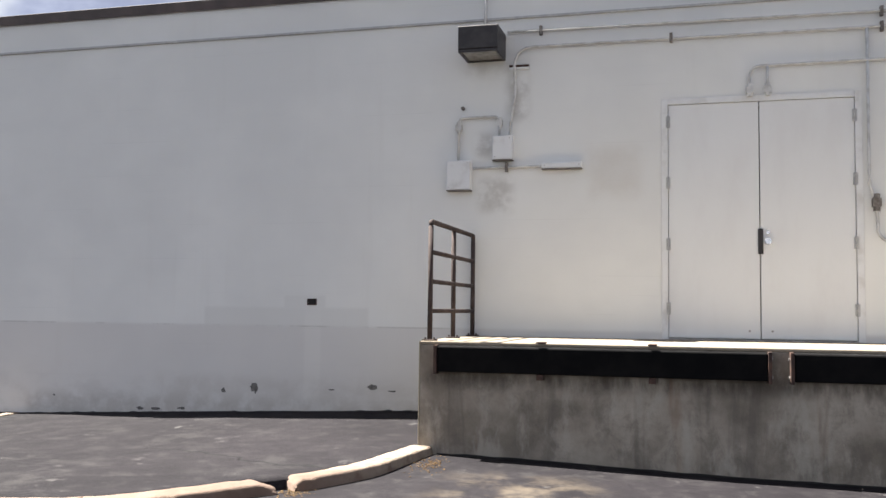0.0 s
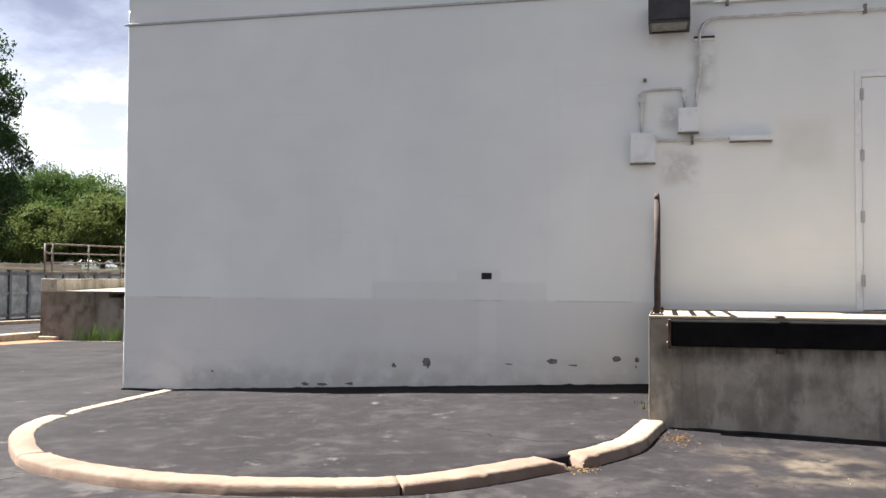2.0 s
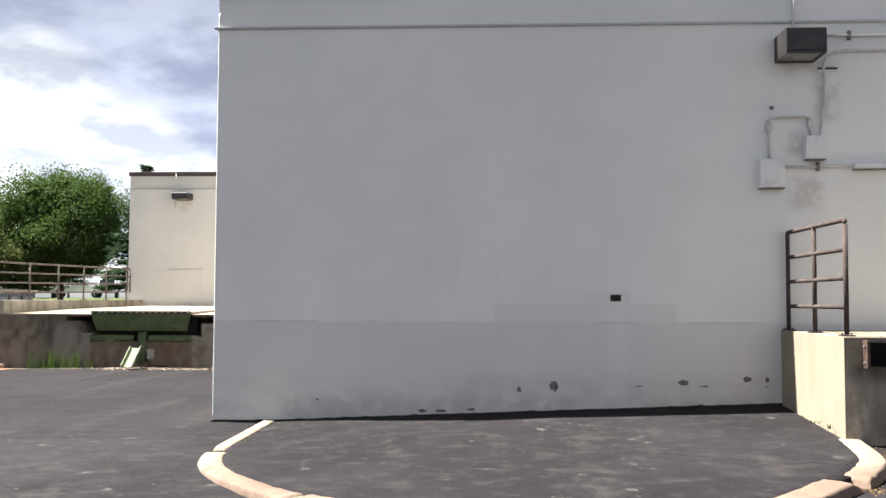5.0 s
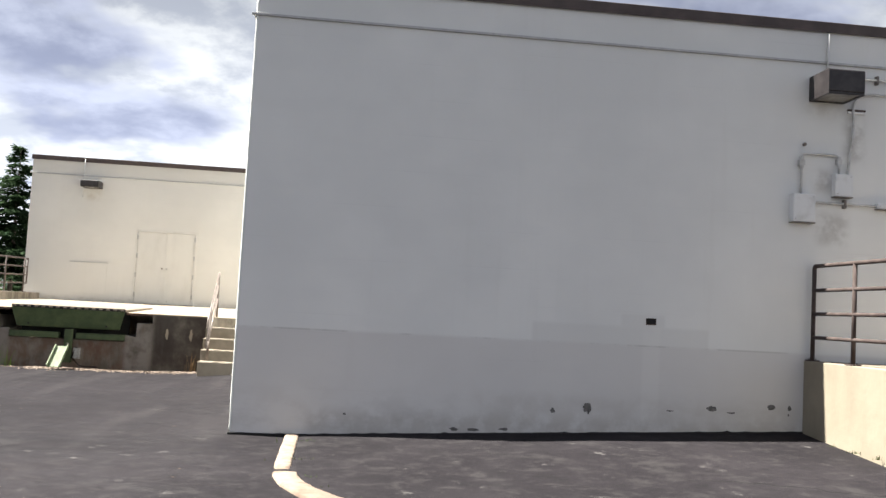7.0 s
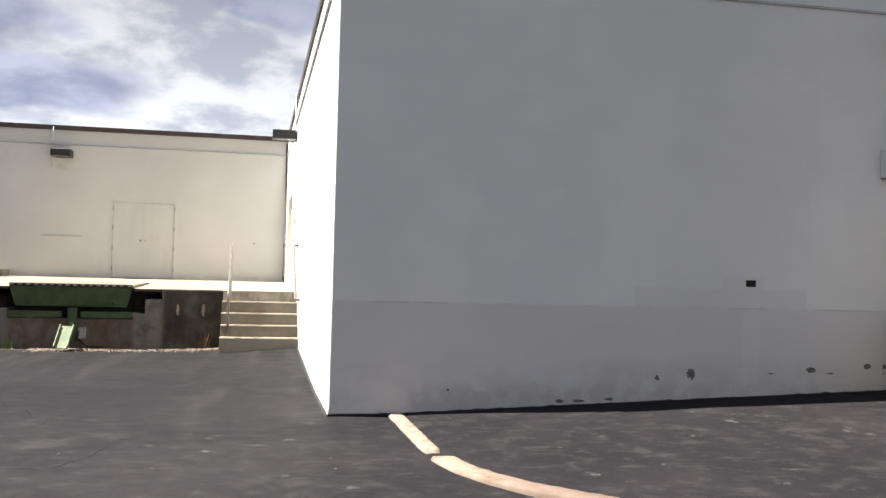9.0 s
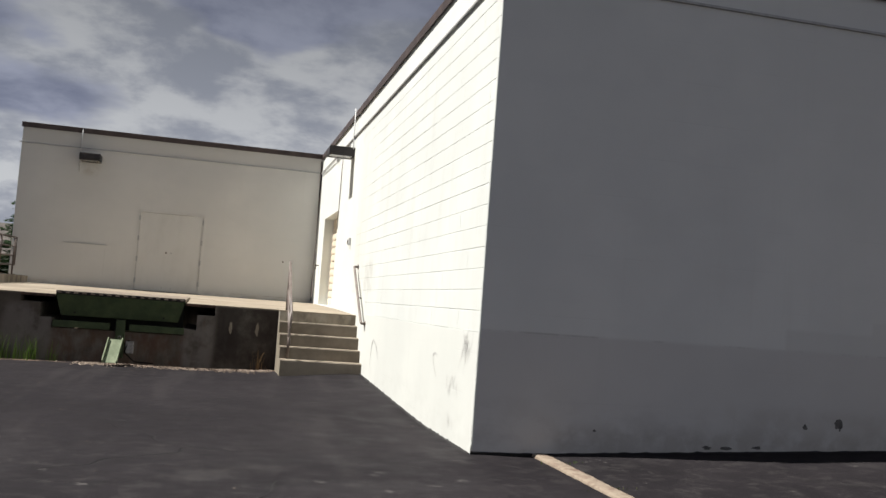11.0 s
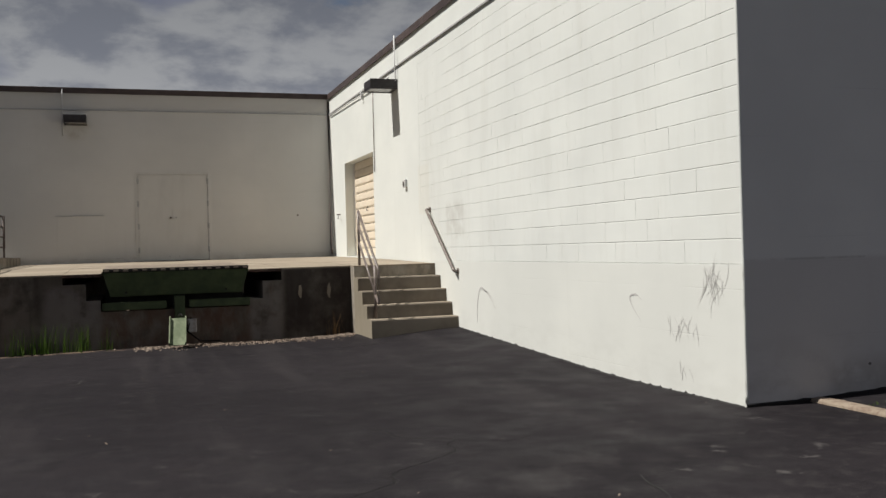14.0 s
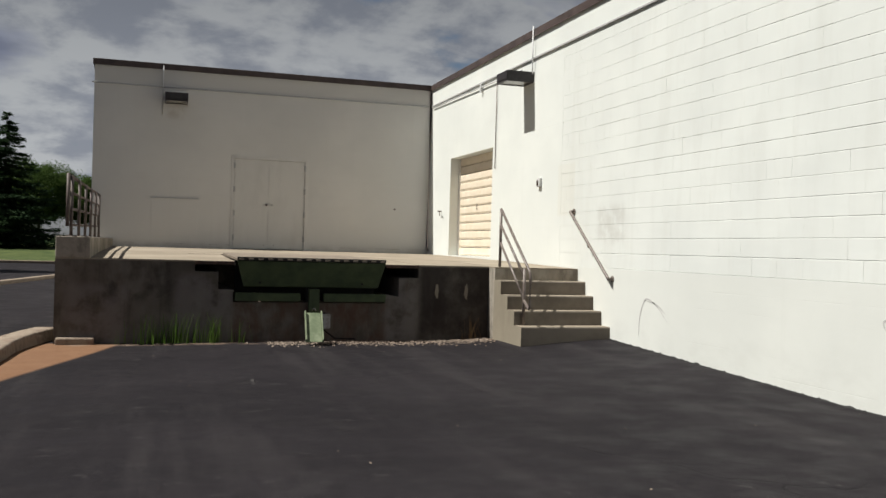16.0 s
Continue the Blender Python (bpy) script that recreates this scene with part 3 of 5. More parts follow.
def corner_bead():
    """The rounded, paint-thick edge of the building's corner."""
    bm = tube([(WALL_X + 0.0105, WALL_Y + 0.0095, 0.03 + 0.06 * k) for k in range(80)], 0.0145, 10)
    for v in bm.verts:
        k = 0.0022 * noise.noise((v.co.x * 40, v.co.y * 40, v.co.z * 4)) + 0.0022 * noise.noise((0, 3, v.co.z * 14))
        v.co.x += k
        v.co.y += k
    return part("corner_edge", bm, M_WEST, wall_south, "rounded chipped wall corner", smooth=True)


corner_bead()
BLOCK_Y1 = WALL_Y + 0.4064 * 21
INSET = 0.0118
wall_west = wall("wall_west", [
    (WALL_X, WALL_X + 0.3, WALL_Y + 0.3, BLOCK_Y1, -0.3, 1.128), (WALL_X + INSET, WALL_X + 0.3, WALL_Y + 0.3, BLOCK_Y1, 1.128, 4.583),
    (WALL_X, WALL_X + 0.3, WALL_Y + 0.3, BLOCK_Y1, 4.583, TOP),
    (WALL_X, WALL_X + 0.3, BLOCK_Y1, G[0], -0.3, TOP), (WALL_X, WALL_X + 0.3, G[1], FAR_Y, -0.3, TOP),
    (WALL_X, WALL_X + 0.3, G[0], G[1], G[2], TOP), (WALL_X, WALL_X + 0.3, G[0], G[1], -0.3, BACK_Z)],
    M_WEST, "sunlit white painted concrete block wall with scuffed smooth foot")
coat = boxed(WALL_X - 0.003, WALL_X - 0.0002, WALL_Y + 0.006, BLOCK_Y1, -0.3, 1.127)
box(coat, WALL_X - 0.003, WALL_X - 0.0002, WALL_Y + 0.006, BLOCK_Y1, 4.584, TOP - 0.003)
part("smooth_coat", coat, M_WEST, wall_west, "smooth painted coat on the wall's foot and parapet")
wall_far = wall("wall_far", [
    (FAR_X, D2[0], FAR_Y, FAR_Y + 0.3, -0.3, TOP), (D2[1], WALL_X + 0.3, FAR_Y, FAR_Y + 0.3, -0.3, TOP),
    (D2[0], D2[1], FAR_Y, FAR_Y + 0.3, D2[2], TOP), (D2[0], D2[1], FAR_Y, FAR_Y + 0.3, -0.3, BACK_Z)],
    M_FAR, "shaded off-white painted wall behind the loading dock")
part("wall_patch", boxed(-14.92, -13.98, FAR_Y - 0.009, FAR_Y - 0.0005, 1.43, 2.24, bevel=0.002), M_FAR, wall_far, "painted-over hatch panel")
# Added grey strip draws the shadow line along the hatch's top.
part("hatch_lip", boxed(-14.95, -13.95, FAR_Y - 0.028, FAR_Y - 0.0005, 2.242, 2.262, bevel=0.002), M_HINGE_SHADE, wall_far, "thin grey strip for the shadow line over the painted hatch")
wall("wall_far_west", [(FAR_X, FAR_X + 0.3, FAR_Y + 0.3, 46, -0.3, TOP)], M_FAR, "off-white painted side wall")
wall("wall_north", [(FAR_X, 14, 46, 46.3, -0.3, TOP)], M_FAR, "off-white painted back wall")
wall("wall_east", [(13.7, 14, WALL_Y + 0.3, 46, -0.3, TOP)], M_FAR, "off-white painted end wall")
wall("roof", [(WALL_X + 0.3, 13.7, WALL_Y + 0.3, 46, 4.5, 4.7), (FAR_X + 0.3, WALL_X + 0.3, FAR_Y + 0.3, 46, 4.5, 4.7)], M_ROOF, "flat gravel roof behind the parapet")


def cap(name, a, b):
    ob = boxed(*a, CAP0, CAP1, bevel=0.006)
    box(ob, *b, CAP0 - 0.02, CAP0 + 0.004)
    return thing(name, ob, M_CAP, "dark brown metal coping along the parapet", "coping", kind="structure")


cap("trim_coping_south", (WALL_X - 0.035, 14, WALL_Y - 0.035, WALL_Y + 0.33), (WALL_X - 0.035, 14, WALL_Y - 0.035, WALL_Y - 0.026))
cap("trim_coping_west", (WALL_X - 0.035, WALL_X + 0.33, WALL_Y + 0.33, FAR_Y - 0.036), (WALL_X - 0.035, WALL_X - 0.026, WALL_Y + 0.33, FAR_Y - 0.036))
cap("trim_coping_far", (FAR_X - 0.035, WALL_X + 0.33, FAR_Y - 0.035, FAR_Y + 0.33), (FAR_X - 0.035, WALL_X, FAR_Y - 0.035, FAR_Y - 0.026))
cap("trim_coping_far_west", (FAR_X - 0.035, FAR_X + 0.33, FAR_Y + 0.331, 46.3), (FAR_X - 0.035, FAR_X - 0.026, FAR_Y + 0.331, 46.3))


def ledge(name, x0, x1, y0, y1):
    # The ledge's shadow line is painted in by this darker grey.
    thing(name, boxed(x0, x1, y0, y1, LEDGE - 0.014, LEDGE + 0.014, bevel=0.004), M_HINGE_SHADE, "thin painted drip ledge under the parapet band, greyed for its shadow line", "ledge", kind="structure")


ledge("trim_ledge_south", WALL_X - 0.05, 14, WALL_Y - 0.026, WALL_Y + 0.002)
ledge("trim_ledge_west", WALL_X - 0.028, WALL_X + 0.002, WALL_Y + 0.004, FAR_Y - 0.03)
ledge("trim_ledge_far", FAR_X - 0.05, WALL_X - 0.03, FAR_Y - 0.026, FAR_Y + 0.002)

# ---- docks ----


def dock_south():
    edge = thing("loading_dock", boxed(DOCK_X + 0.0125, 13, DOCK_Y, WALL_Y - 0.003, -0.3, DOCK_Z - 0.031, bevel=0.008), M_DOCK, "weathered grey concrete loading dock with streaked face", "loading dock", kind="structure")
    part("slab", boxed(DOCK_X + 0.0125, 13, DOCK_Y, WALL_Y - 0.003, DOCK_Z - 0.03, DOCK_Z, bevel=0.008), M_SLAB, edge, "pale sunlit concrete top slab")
    # Pale veneer: the sun on this face is put into its colour.
    part("end_wall", boxed(DOCK_X, DOCK_X + 0.012, DOCK_Y, WALL_Y - 0.003, -0.3, DOCK_Z - 0.001, bevel=0.004), M_END, edge, "concrete end wall, painted paler for the sun on it")


def dock_far():
    x0, x1, z = FAR_X + 0.02, -10.15, PIT_Z - 0.022
    outline = [(x0, -0.3), (x1, -0.3), (x1, z), (-11.23, z), (-11.23, 0.90), (-11.52, 0.90), (-11.52, 0.63), (-11.73, 0.66), (-11.73, 0.535), (-13.84, 0.535), (-13.84, 0.70), (-14.04, 0.70), (-14.04, 0.94), (-14.35, 0.94), (-14.35, z), (x0, z)]
    face = prism([(x, q) for x, q in outline], 0, 1)
    for v in face.verts:
        v.co = Vector((v.co.x, PIT_Y + v.co.z * 2.6, v.co.y))
    dock = thing("loading_dock", face, M_PIT, "stained dark concrete loading dock with a leveler pit", "loading dock", kind="structure")
    part("platform", boxed(x0, x1, PIT_Y + 2.602, FAR_Y - 0.003, -0.3, z), M_DOCK, dock)
    part("landing", boxed(x1 + 0.001, WALL_X - 0.003, 17.80, FAR_Y - 0.003, -0.3, z), M_DOCK, dock)
    for x in (-10.95, -10.50):
        mark = bmesh.new()
        rim = []
        for k in range(16):
            u = 2 * math.pi * k / 16
            r = 0.07 * (1 + 0.5 * noise.noise((math.cos(u) * 1.5 + x, math.sin(u) * 1.5, 2)))
            rim.append(mark.verts.new((x + math.cos(u) * r * 0.4, PIT_Y - 0.003, 0.72 + math.sin(u) * r * 1.5)))
        mark.faces.new(rim)
        part("lime_mark", mark, M_SLAB, dock, "small white lime mark")
    top = bmesh.new()
    z0, z1 = PIT_Z - 0.02, PIT_Z
    box(top, x0, -14.35, PIT_Y, PIT_Y + 2.6, z0, z1)
    box(top, -11.23, x1, PIT_Y, PIT_Y + 2.6, z0, z1)
    box(top, x0, x1, PIT_Y + 2.6, FAR_Y - 0.003, z0, z1)
    box(top, x1, WALL_X - 0.003, 17.80, 20.65, z0, z1)
    box(top, x1, WALL_X - 0.003, 20.65, FAR_Y - 0.003, z0, z1)
    for v in top.verts:
        if v.co.z > z1 - 0.005 and v.co.y > PIT_Y + 0.5:
            v.co.z += (BACK_Z - z1) * min((v.co.y - PIT_Y) / 5.2, 1.0) if v.co.y < 24 else BACK_Z - z1
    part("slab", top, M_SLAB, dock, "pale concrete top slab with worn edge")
    for a, b in ((-14.349, -13.83), (-11.72, -11.231)):
        plate = boxed(a, b, PIT_Y - 0.01, PIT_Y + 2.598, z1 - 0.03, z1 - 0.002, bevel=0.004)
        for v in plate.verts:
            v.co.z += 0.0575 * max(v.co.y - PIT_Y, 0) / 2.6
        part("edge_plate", plate, M_SLAB, dock)
        part("edge_angle", boxed(a, b, PIT_Y - 0.022, PIT_Y - 0.0105, z1 - 0.05, z1 - 0.004, bevel=0.003), M_RUST, dock, "rusty steel edge angle")
    part("kerb_wall", boxed(x0, x0 + 0.42, PIT_Y - 0.004, FAR_Y - 0.003, PIT_Z + 0.001, 1.365, bevel=0.012), M_DOCK, dock, "raised concrete kerb along the dock's open side")
    part("footing", boxed(x0 + 0.03, x0 + 0.5, PIT_Y - 0.12, PIT_Y, -0.1, 0.06, bevel=0.02), M_KERB, dock, "broken concrete footing")


dock_south()
dock_far()


def stairs():
    n, y0, rise, run = 5, 16.74, 0.197, 0.265
    base = 0.115
    profile = [(17.798, -0.3), (y0, -0.3)]
    for i in range(n - 1):
        z = base + rise * (i + 1)
        profile += [(y0 + run * i, z - 0.012), (y0 + run * i + 0.012, z), (y0 + run * (i + 1), z)]
    profile += [(17.798, base + rise * (n - 1))]
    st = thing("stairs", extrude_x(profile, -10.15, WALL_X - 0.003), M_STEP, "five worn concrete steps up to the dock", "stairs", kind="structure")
    # Thin side plate, coloured paler for the sunlight that falls on it.
    part("side_face", extrude_x([(y, z - 0.002) for y, z in profile], -10.158, -10.151), M_END, st, "concrete side with the sunlight put into its pale tone")
    for i in range(n - 1):
        z = base + rise * (i + 1)
        # Treads take a paler tone for sunlight; risers keep the darker one.
        part("tread", boxed(-10.148, WALL_X - 0.004, y0 + run * i + 0.012, y0 + run * (i + 1) - 0.001, z, z + 0.004), M_SLAB, st, "worn step top, coloured paler for the sun on it")


stairs()

# ---- doors ----


def double_door(name, x0, x1, y, z0, head, pulls, label, paint=None, trim=None):
    """Two flush steel leaves in a slim frame, with hinges and hardware; coordinates of the place."""
    h = hub(name, ((x0 + x1) / 2, y, z0), label, "door", kind="structure")
    w, t = (x1 - x0) / 2, head - z0
    jamb = bmesh.new()
    box(jamb, -w - 0.055, -w + 0.012, -0.012, 0.12, 0.001, t + 0.05, bevel=0.003)
    box(jamb, w - 0.012, w + 0.055, -0.012, 0.12, 0.001, t + 0.05, bevel=0.003)
    box(jamb, -w + 0.0125, w - 0.0125, -0.012, 0.12, t - 0.012, t + 0.05, bevel=0.003)
    part("frame", jamb, trim or M_PAINT, h)
    part("threshold", boxed(-w + 0.013, w - 0.013, -0.06, 0.1, 0.001, 0.014, bevel=0.003), M_STEEL, h, "dull metal sill")
    for side in (-1, 1):
        a, b = (-w + 0.017, -0.005) if side < 0 else (0.005, w - 0.017)
        leaf = part("leaf", boxed(a, b, 0.004, 0.048, 0.022, t - 0.017, bevel=0.003), paint or M_DOOR, h)
        for z in (0.13 * t, 0.4 * t, 0.66 * t, 0.92 * t):
            x = side * (w - 0.014)
            hinge = boxed(x - 0.022, x + 0.022, -0.016, 0.003, z - 0.06, z + 0.06, bevel=0.002)
            tube([(x, -0.022, z - 0.065), (x, -0.022, z + 0.065)], 0.009, 8, hinge)
            part("hinge", hinge, M_HINGE_SHADE, leaf, "grey worn hinge")
        part("bolt", tube([(side * 0.11, 0.006, 0.1), (side * 0.11, -0.006, 0.1)], 0.012, 8), M_STEEL, leaf)
    if pulls:
        part("astragal", boxed(-0.022, 0.03, -0.010, 0.003, 0.88, 1.14, bevel=0.003), M_LAMP, h, "dark worn latch guard plate")
        knob = tube([(0.075, 0.004, 1.01), (0.075, -0.03, 1.01)], 0.012, 10)
        tube([(0.075, -0.03, 1.01), (0.075, -0.04, 1.01), (0.075, -0.062, 1.01), (0.075, -0.07, 1.01)], 0.030, 14, knob)
        part("knob", knob, M_CHROME, h, "chrome door knob", smooth=False)
        part("rose", tube([(0.075, 0.003, 1.01), (0.075, -0.008, 1.01)], 0.036, 14), M_CHROME, h, "chrome rose")
        part("lock", tube([(0.075, 0.003, 1.10), (0.075, -0.012, 1.10)], 0.016, 12), M_CHROME, h, "chrome lock cylinder")
    else:
        part("astragal", boxed(-0.02, 0.02, -0.004, 0.003, 0.03, t - 0.03), trim or M_PAINT, h)
        for x in (-0.07, 0.05):
            part("knob", tube([(x, 0.004, 0.98), (x, -0.05, 0.98)], 0.020, 10), M_HINGE_SHADE if x > 0 else M_RUST, h, "dull knob")
    return h


double_door("door_1", D1[0], D1[1], WALL_Y, DOCK_Z, D1[2], True, "closed off-white steel double door flush in the shaded wall")
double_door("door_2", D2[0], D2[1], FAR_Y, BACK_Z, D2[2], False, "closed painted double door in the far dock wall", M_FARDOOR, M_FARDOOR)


def roller_door():
    y0, y1, z1 = G
    h = hub("door_3", (WALL_X + 0.22, (y0 + y1) / 2, BACK_Z), "closed cream sectional overhead door deep in its opening", "overhead door", kind="structure")
    w, t = (y1 - y0) / 2, z1 - BACK_Z
    n = 12
    for i in range(n):
        a, b = t * i / n, t * (i + 1) / n
        slat = boxed(0, 0.05, -w + 0.03, w - 0.03, a + 0.006, b - 0.006, bevel=0.006)
        box(slat, -0.008, 0.004, -w + 0.06, w - 0.06, a + 0.03, b - 0.04, bevel=0.004)
        part("panel", slat, M_CREAM, h)
    part("track", boxed(-0.03, 0.06, -w + 0.001, -w + 0.028, 0.001, t - 0.002), M_PAINT, h)
    part("track", boxed(-0.03, 0.06, w - 0.028, w - 0.001, 0.001, t - 0.002), M_PAINT, h)
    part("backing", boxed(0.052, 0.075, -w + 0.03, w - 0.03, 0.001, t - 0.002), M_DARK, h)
    part("handle", tube(arc((-0.01, 0.1, 0.95), (-0.06, 0.1, 0.97), (-0.01, 0.1, 1.06)), 0.008, 8), M_RUST, h, "dark pull handle")


roller_door()

# ---- wall lamps ----


def wall_lamp(name, w, d, t):
    """A box-shaped wall light with its back on y = 0, facing -y; its foot at z = 0."""
    h = hub(name, (0, 0, 0), "dark bronze box-shaped wall light with frosted underside", "wall light", "wall lights")
    body = extrude_x([(-0.002, 0), (-d + 0.012, 0), (-d, 0.012), (-d, t - 0.012), (-d + 0.012, t), (-0.002, t)], -w / 2, w / 2)
    part("housing", body, M_LAMP, h)
    rim = bmesh.new()
    for b in ((-w / 2, w / 2, -d, -d + 0.03), (-w / 2, w / 2, -0.032, -0.002), (-w / 2, -w / 2 + 0.03, -d + 0.0305, -0.0325), (w / 2 - 0.03, w / 2, -d + 0.0305, -0.0325)):
        box(rim, *b, -0.028, -0.001, bevel=0.003)
    part("rim", rim, M_LAMP, h)
    part("lens", boxed(-w / 2 + 0.031, w / 2 - 0.031, -d + 0.031, -0.033, -0.016, -0.003), M_LENS, h, "frosted grey glass lens")
    return h


lamp = wall_lamp("wall_light", 0.43, 0.45, 0.26)
lamp.matrix_basis = pose(-2.19, WALL_Y, 4.14)
flat_lamp = wall_lamp("wall_light", 0.46, 0.50, 0.15)
flat_lamp.matrix_basis = pose(WALL_X, 19.91, 4.205, 0, 0, -90)
copy_thing(flat_lamp, pose(-14.48, FAR_Y, 4.27))

# ---- conduits and boxes on the shaded wall ----


def conduit(label, points, r=0.015, clips=(), hide=M_CONDUIT):
    """A painted pipe along the wall, with its saddle clips."""
    ob = thing("conduit", tube(points, r, 8), hide, label, "conduit", "conduits", smooth=True)
    for c in clips:
        c = Vector(c)
        bm = boxed(c.x - 0.016, c.x + 0.016, c.y - 0.018, WALL_Y - 0.0005, c.z - 0.05, c.z + 0.05, bevel=0.003)
        part("clip", bm, M_STAIN_SHADE, ob, "dirty strut clip")
    return ob


PY = WALL_Y - 0.035
conduit("long painted conduit high along the wall", [(-1.95, PY, 4.425), (2, PY, 4.39), (13, PY, 4.30)], clips=[(-1.58, PY, 4.42), (1.84, PY, 4.39), (4.5, PY, 4.37)])
conduit("painted conduit bending down into a junction box", [(13, PY, 4.20), (-1.6, PY, 4.245)] + arc((-1.66, PY, 4.245), (-1.86, PY, 4.245), (-1.87, PY, 4.05)) + [(-1.86, PY, 3.75)] + arc((-1.87, PY, 3.65), (-1.91, PY, 3.45), (-1.92, PY, 3.268)), clips=[(-0.20, PY, 4.25), (1.84, PY, 4.235)])
conduit("painted vertical conduit over the wall light", [(-2.2, PY, 4.41), (-2.2, PY, 4.93)])
conduit("painted conduit arching over the double door", [(13, PY, 3.93), (0.80, PY, 3.90)] + arc((0.70, PY, 3.90), (0.585, PY, 3.90), (0.58, PY, 3.78)) + [(0.58, PY, 3.58)])
conduit("short painted conduit drop over the double door", [(0.755, PY, 3.90), (0.755, PY, 3.58)])
conduit("painted conduit down the wall beside the door", [(1.70, PY, 4.24), (1.70, PY, 2.75)] + arc((1.70, PY, 2.7), (1.70, PY, 2.6), (1.76, PY, 2.50)) + [(1.77, PY, 2.25)] + arc((1.77, PY, 2.22), (1.77, PY, 2.1), (1.90, PY, 2.08)) + [(3, PY, 2.08)])
conduit("painted conduit between two junction boxes", [(-2.49, PY, 3.00), (-2.49, PY, 3.40)] + arc((-2.49, PY, 3.42), (-2.49, PY, 3.49), (-2.42, PY, 3.49)) + [(-2.12, PY, 3.49)] + arc((-2.10, PY, 3.49), (-2.03, PY, 3.49), (-2.03, PY, 3.42)) + [(-2.03, PY, 3.27)])
conduit("painted conduit to a narrow raceway box", [(-2.32, PY, 2.925), (-1.55, PY, 2.925)], clips=[(-1.95, PY, 2.925)])


def fitting(at, r, length, paint=None, name="conduit_fitting"):
    x, z = at
    bm = tube([(x, PY, z - length / 2), (x, PY, z + length / 2)], r, 10)
    box(bm, x - r * 1.3, x + r * 1.3, PY - r, WALL_Y - 0.0006, z - length / 4, z + length / 4, bevel=0.003)
    thing(name, bm, paint or M_CONDUIT, "bulky conduit fitting with a collar", "fitting", "conduit fittings")


for at, r, l in (((-2.49, 3.38), 0.026, 0.13), ((-2.03, 3.42), 0.022, 0.12), ((0.58, 3.65), 0.028, 0.13), ((0.755, 3.65), 0.028, 0.13), ((1.762, 2.47), 0.032, 0.17)):
    fitting(at, r, l, M_STAIN_SHADE if at[0] > 1 else None)


def junction_box(x0, x1, z0, z1, d, name="junction_box", label="off-white painted steel junction box on the wall"):
    h = thing(name, boxed(x0, x1, WALL_Y - d, WALL_Y - 0.0005, z0, z1, bevel=0.005), M_PAINT, label, "junction box", "junction boxes")
    part("cover", boxed(x0 + 0.008, x1 - 0.008, WALL_Y - d - 0.006, WALL_Y - d - 0.0005, z0 + 0.008, z1 - 0.008, bevel=0.002), M_PAINT, h)
    # Dark strip puts the box's shadow line into the colour.
    part("drip_edge", boxed(x0 - 0.002, x1 + 0.002, WALL_Y - d - 0.008, WALL_Y - 0.0006, z0 - 0.011, z0 - 0.0006, bevel=0.002), M_STAIN_SHADE, h, "dark strip for the shadow line under the box")
    for x, z in ((x0 + 0.03, z0 + 0.03), (x1 - 0.03, z1 - 0.03)):
        part("screw", tube([(x, WALL_Y - d - 0.006, z), (x, WALL_Y - d - 0.010, z)], 0.006, 6), M_STEEL, h)


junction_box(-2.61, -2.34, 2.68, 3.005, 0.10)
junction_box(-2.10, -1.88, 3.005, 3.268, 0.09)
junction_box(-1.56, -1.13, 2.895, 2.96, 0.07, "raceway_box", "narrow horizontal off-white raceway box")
slot = thing("wall_bracket", boxed(-1.93, -1.71, WALL_Y - 0.03, WALL_Y - 0.0005, 4.035, 4.055, bevel=0.003), M_RUST, "short rusty strut bracket under the wall light", "bracket")
part("channel", boxed(-1.93, -1.71, WALL_Y - 0.03, WALL_Y - 0.0005, 4.005, 4.03, bevel=0.003), M_PAINT, slot)
thing("wall_stud", tube([(-2.45, WALL_Y, 3.60), (-2.45, WALL_Y - 0.03, 3.60)], 0.022, 8), M_STAIN_SHADE, "small dirty stud in the wall", "stud")
vent = thing("wall_vent", boxed(-4.275, -4.155, WALL_Y - 0.006, WALL_Y - 0.0005, 1.40, 1.475, bevel=0.002), M_RUST, "small dark rectangular vent in the patched wall", "vent")
part("opening", boxed(-4.265, -4.165, WALL_Y - 0.009, WALL_Y - 0.0062, 1.408, 1.467), M_DARK, vent, "black opening")

# lamp conduits and small fittings on the other walls
def riser(points, label, r=0.012, mat=M_PAINT):
    thing("conduit", tube(points, r, 8), mat, label, "conduit", "conduits", smooth=True)


riser([(-14.75, FAR_Y - 0.02, 5.06), (-14.75, FAR_Y - 0.045, 4.9), (-14.75, FAR_Y - 0.02, 4.0)], "painted conduit over the far wall light", 0.013)
riser([(WALL_X - 0.05, 19.66, 5.12), (WALL_X - 0.05, 19.66, 4.62)] + arc((WALL_X - 0.05, 19.66, 4.6), (WALL_X - 0.04, 19.66, 4.35), (WALL_X - 0.03, 19.70, 4.3)), "painted conduit bending down to the wall light")
riser([(WALL_X - 0.03, 20.15, 4.47), (WALL_X - 0.03, 25.5, 4.54)], "thin painted conduit under the ledge")
riser([(WALL_X - 0.02, 21.40, 4.45), (WALL_X - 0.02, 21.40, 2.85)], "thin vertical conduit beside the overhead door", 0.009, M_PIPE)
riser([(WALL_X - 0.03, FAR_Y - 0.03, 4.9), (WALL_X - 0.03, FAR_Y - 0.03, 1.35), (WALL_X - 0.03, FAR_Y - 0.10, 1.28)], "dark downpipe in the inner corner", 0.024, M_PIPE)
